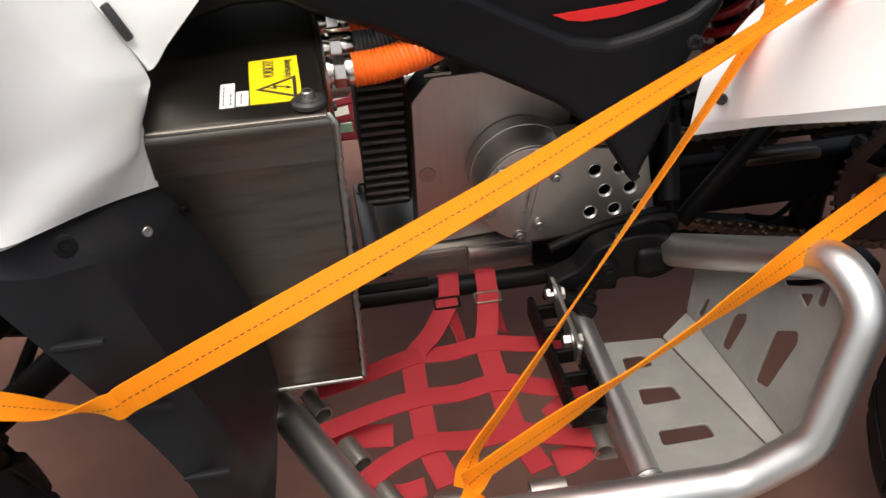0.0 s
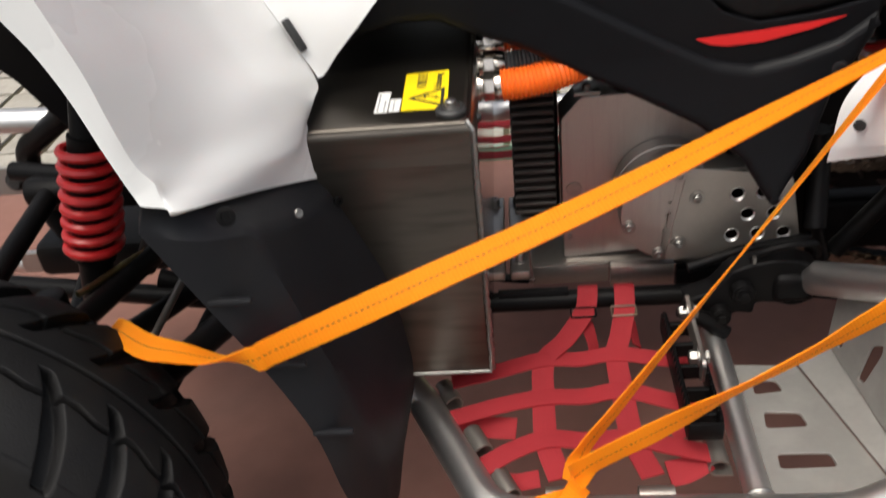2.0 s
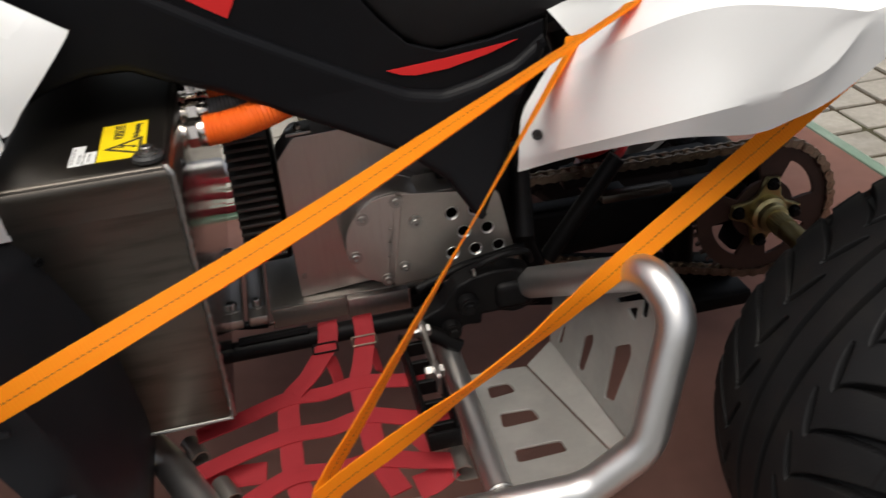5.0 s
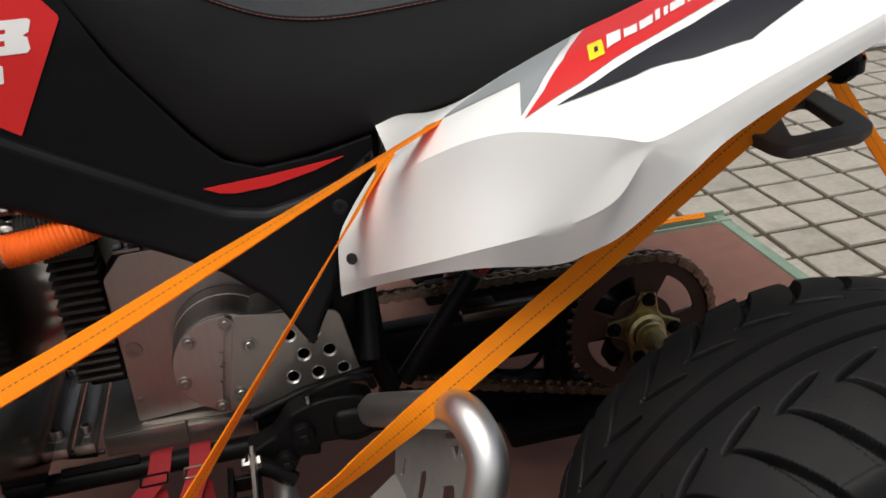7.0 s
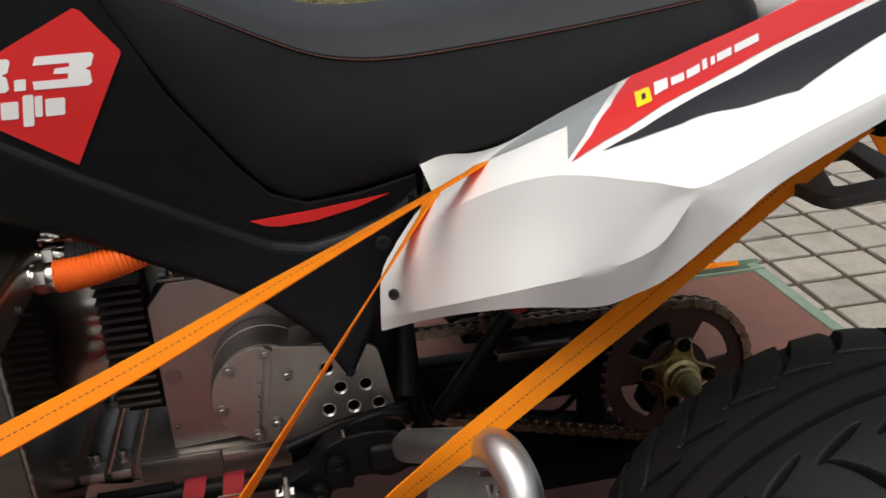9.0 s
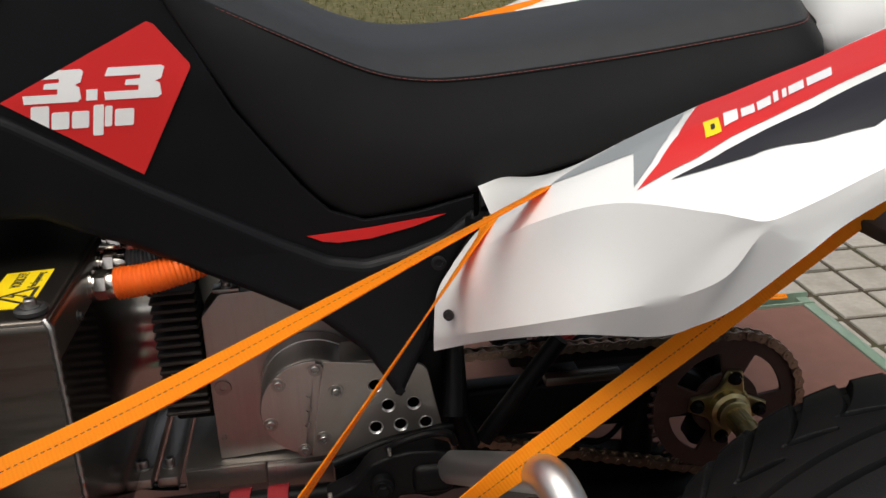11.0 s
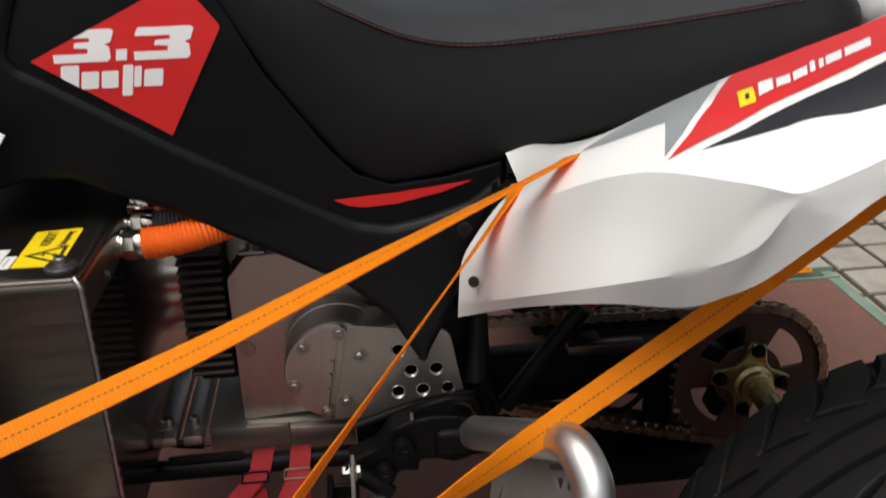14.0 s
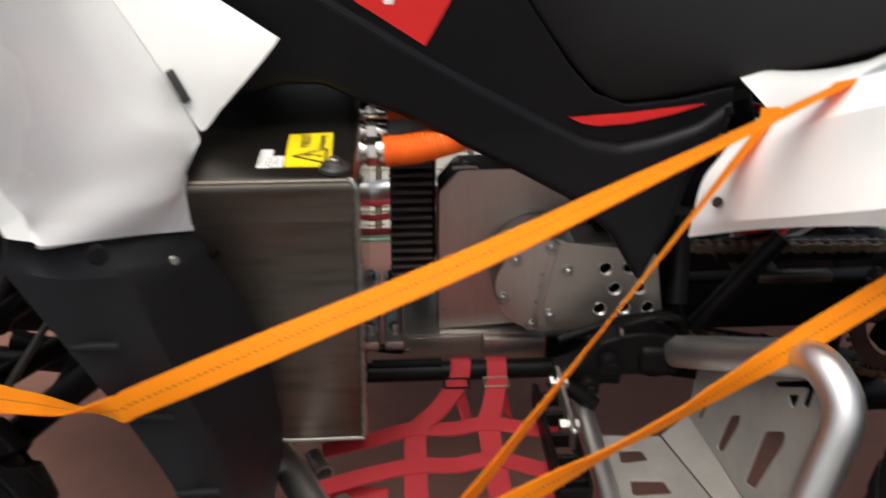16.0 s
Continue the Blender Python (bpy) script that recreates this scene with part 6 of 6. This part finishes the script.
strap("loose_strap", "loose orange strap end lying on the trailer rail", [(1.05, 1.650, 0.012), (1.12, 1.652, 0.018), (1.19, 1.648, 0.022), (1.265, 1.654, 0.018)], [(0, -0.5, 0.8)] * 4, 0.013)
# the knot round the nerf bar
knot = thing("strap_knot", tuple(KN), "orange strap knotted and looped round the nerf bar", "strap", "tie-down straps")


def knot_part(points, normals, w=0.0275, k=10):
    path, across = strap_line(points, normals, k)
    return part("loop", ribbon(path, across, w, 0.0018), M_STRAP, knot, "", 50)


ring, rn = [], []
for a in np.linspace(-20, 350, 12):
    c, sn = math.cos(radians(a)), math.sin(radians(a))
    ring.append((0.084 + 0.004 * a / 350, 0.498 - 0.0215 * c, 0.212 + 0.0215 * sn))
    rn.append((0, -c, sn))
knot_part(ring, rn, 0.024)
# a broad loop to one side, a short wrap over the middle, a loop to the other side and hanging tails
knot_part([(0.0846, 0.489, 0.2513), (0.0684, 0.4794, 0.2562), (0.0473, 0.4731, 0.2533), (0.0243, 0.4665, 0.2366), (0.009, 0.4612, 0.2196), (-0.0067, 0.4563, 0.1998)], [(0.0, -0.7, 0.7), (-0.1, -0.65, 0.75), (-0.3, -0.7, 0.6), (-0.45, -0.75, 0.45), (-0.5, -0.8, 0.3), (-0.5, -0.8, 0.3)], 0.023)
knot_part([(0.0953, 0.5041, 0.2553), (0.0888, 0.4894, 0.2605), (0.0792, 0.4745, 0.2547), (0.068, 0.4680, 0.2393)], [(0.3, -0.4, 0.85), (0.2, -0.7, 0.7), (0.1, -0.85, 0.5), (0.0, -1.0, 0.1)], 0.021)
knot_part([(0.0798, 0.4841, 0.2457), (0.0984, 0.479, 0.2473), (0.1131, 0.4756, 0.2385), (0.1196, 0.4732, 0.2194), (0.1184, 0.4687, 0.1926)], [(0.1, -0.75, 0.65), (0.3, -0.7, 0.6), (0.75, -0.5, 0.4), (0.95, -0.3, 0.1), (0.95, -0.3, 0.0)], 0.020)
knot_part([(0.0746, 0.4758, 0.2425), (0.068, 0.4584, 0.2393), (0.0579, 0.4509, 0.2264), (0.0468, 0.4448, 0.2071), (0.040, 0.442, 0.170), (0.040, 0.445, 0.130)], [(0.0, -0.75, 0.65), (-0.1, -0.8, 0.6), (-0.1, -0.9, 0.35), (-0.1, -0.97, 0.2), (0, -1, 0), (0, -1, 0)], 0.0235)
knot_part([(0.0851, 0.4821, 0.2345), (0.0816, 0.4695, 0.2248), (0.0733, 0.4604, 0.2075), (0.0682, 0.4558, 0.1921), (0.066, 0.455, 0.150)], [(0.3, -0.85, 0.4), (0.3, -0.9, 0.3), (0.3, -0.95, 0.15), (0.3, -0.95, 0.1), (0.3, -0.95, 0.0)], 0.020)
knot_part([(0.0706, 0.4829, 0.2431), (0.0506, 0.4758, 0.2388), (0.0312, 0.4685, 0.2236), (0.0155, 0.4594, 0.2014), (0.008, 0.456, 0.170)], [(-0.2, -0.8, 0.55), (-0.3, -0.8, 0.5), (-0.4, -0.8, 0.4), (-0.4, -0.9, 0.2), (-0.4, -0.9, 0.0)], 0.022)
# far side gear, glimpsed between box and motor
far_nerf = mirrored(nerf)
far_net = thing("foot_net", (0.1, 2 * MID - 0.62, 0.2), "red webbing foot net hooked on the far nerf bar", "net")
for ob in list(net.children):
    o = mirrored(ob, far_net)
    o.matrix_parent_inverse = Matrix.Translation(-far_net.location)

# ---- paving and lawn ----
PAVE_Y1, PAVE_Y0, PAVE_X0, PAVE_X1 = 4.84, -3.0, -5.0, 6.5
pavers = []
for v in range(4):
    rng = random.Random(v)
    bm = block((-0.0905, -0.0905, -0.055), (0.0905, 0.0905, 0.0), 0.0)
    bmesh.ops.bevel(bm, geom=[e for e in bm.edges if any(q.co.z > -0.01 for q in e.verts)], offset=0.0045, segments=2, profile=0.6, affect="EDGES")
    for q in bm.verts:
        q.co += Vector((rng.uniform(-1, 1), rng.uniform(-1, 1), rng.uniform(-0.6, 0.6))) * 0.0016
    me = bpy.data.meshes.new("paver")
    bm.to_mesh(me)
    bm.free()
    me.materials.append(M_PAVER)
    pavers.append(me)
paving = tagged(new("pavement"), "square grey concrete pavers with mossy joints", "pavement", "", "structure")
paving.location = (2.0, 3.0, GROUND)
rest_v, rest_f, sett_v, sett_f = [], [], [], []
count = 0
i0, i1 = int((PAVE_X0 - 0.065) / PITCH), int((PAVE_X1 - 0.065) / PITCH)
j0, j1 = int((PAVE_Y0 - 0.100) / PITCH_Y), int((PAVE_Y1 - 0.100) / PITCH_Y)
rng = random.Random(7)
for i in range(i0, i1):
    for j in range(j0, j1):
        cx, cy = 0.213 + (i + 0.5) * PITCH, 0.100 + (j + 0.5) * PITCH_Y
        stone = cy < 2.19
        dz, ra = rng.uniform(-0.003, 0.003), rng.uniform(-0.012, 0.012)
        tilt = (rng.uniform(-0.008, 0.008), rng.uniform(-0.008, 0.008))
        v = pavers[rng.randrange(4)]
        m = Matrix.Translation((cx, cy, GROUND + dz)) @ Euler((tilt[0], tilt[1], ra + (i * 7 + j * 3) % 4 * math.pi / 2)).to_matrix().to_4x4()
        m = m @ Matrix.Diagonal((1, 1.027, 1, 1)) if (i * 7 + j * 3) % 2 == 0 else m @ Matrix.Diagonal((1.027, 1, 1, 1))
        near = (1.45 < cx < 3.9 and 2.19 < cy < 4.75 and cy > 0.9 * cx - 0.2) or (-2.6 < cx < -1.3 and 2.6 < cy < 4.6)
        if near and count < 300:
            ob = new("paver", v)
            ob.parent = paving
            ob.matrix_parent_inverse = Matrix.Translation(-paving.location)
            ob.matrix_basis = m
            count += 1
        else:
            vs, fs = (sett_v, sett_f) if stone else (rest_v, rest_f)
            k = len(vs)
            vs += [tuple(m @ q.co) for q in v.vertices]
            fs += [tuple(k + a for a in p.vertices) for p in v.polygons]
for nm, vs, fs, mat, lab in (("paver_field", rest_v, rest_f, M_PAVER, "grey concrete pavers farther off"), ("granite_setts", sett_v, sett_f, M_STONE, "blue-grey granite setts beside the pavers")):
    me = bpy.data.meshes.new(nm)
    me.from_pydata(vs, [], fs)
    finish(nm, me, mat, paving, lab)["kind"] = "stuff"
sheet("joint_bed", PAVE_X0, PAVE_Y0, PAVE_X1, PAVE_Y1, GROUND - 0.010, M_SOIL, "mossy soil in the joints between the pavers")
rng = random.Random(3)
kerb = tagged(new("kerb"), "row of grey granite kerb stones beside the lawn", "kerb", "", "structure")
kerb.location = (2.0, PAVE_Y1 + 0.06, GROUND)
for i in range(22):
    bm = block((-0.24, -0.06, -0.09), (0.24, 0.06, 0.012), 0.012, 2)
    for q in bm.verts:
        q.co += Vector((rng.uniform(-1, 1), rng.uniform(-1, 1), rng.uniform(-1, 1))) * 0.004
    bm.transform(Matrix.Translation((-4.6 + i * 0.5, PAVE_Y1 + 0.065, GROUND)))
    o = part("kerb_stone", bm, M_STONE, kerb)
lawn = sheet("lawn", -60, PAVE_Y1 + 0.13, 60, 120, GROUND - 0.01, M_TURF, "patchy dry winter lawn", 2, 2)
rng = random.Random(11)
gv, gf = [], []
for i in range(26000):
    t = rng.random()
    yy = PAVE_Y1 + 0.2 + 17 * t
    xx = rng.uniform(-2.5, 6.5) * (0.5 + yy / 14)
    h, a, w = rng.uniform(0.02, 0.07), rng.uniform(0, 6.28), rng.uniform(0.004, 0.011)
    dx, dy = math.cos(a) * w, math.sin(a) * w
    lx, ly = rng.uniform(-0.03, 0.03), rng.uniform(-0.03, 0.03)
    k = len(gv)
    gv += [(xx - dx, yy - dy, GROUND - 0.012), (xx + dx, yy + dy, GROUND - 0.012), (xx + lx, yy + ly, GROUND + h)]
    gf.append((k, k + 1, k + 2))
me = bpy.data.meshes.new("grass")
me.from_pydata(gv, [], gf)
tagged(finish("grass", me, M_BLADE, None), "short dry grass tufts on the lawn", "grass", "", "stuff")
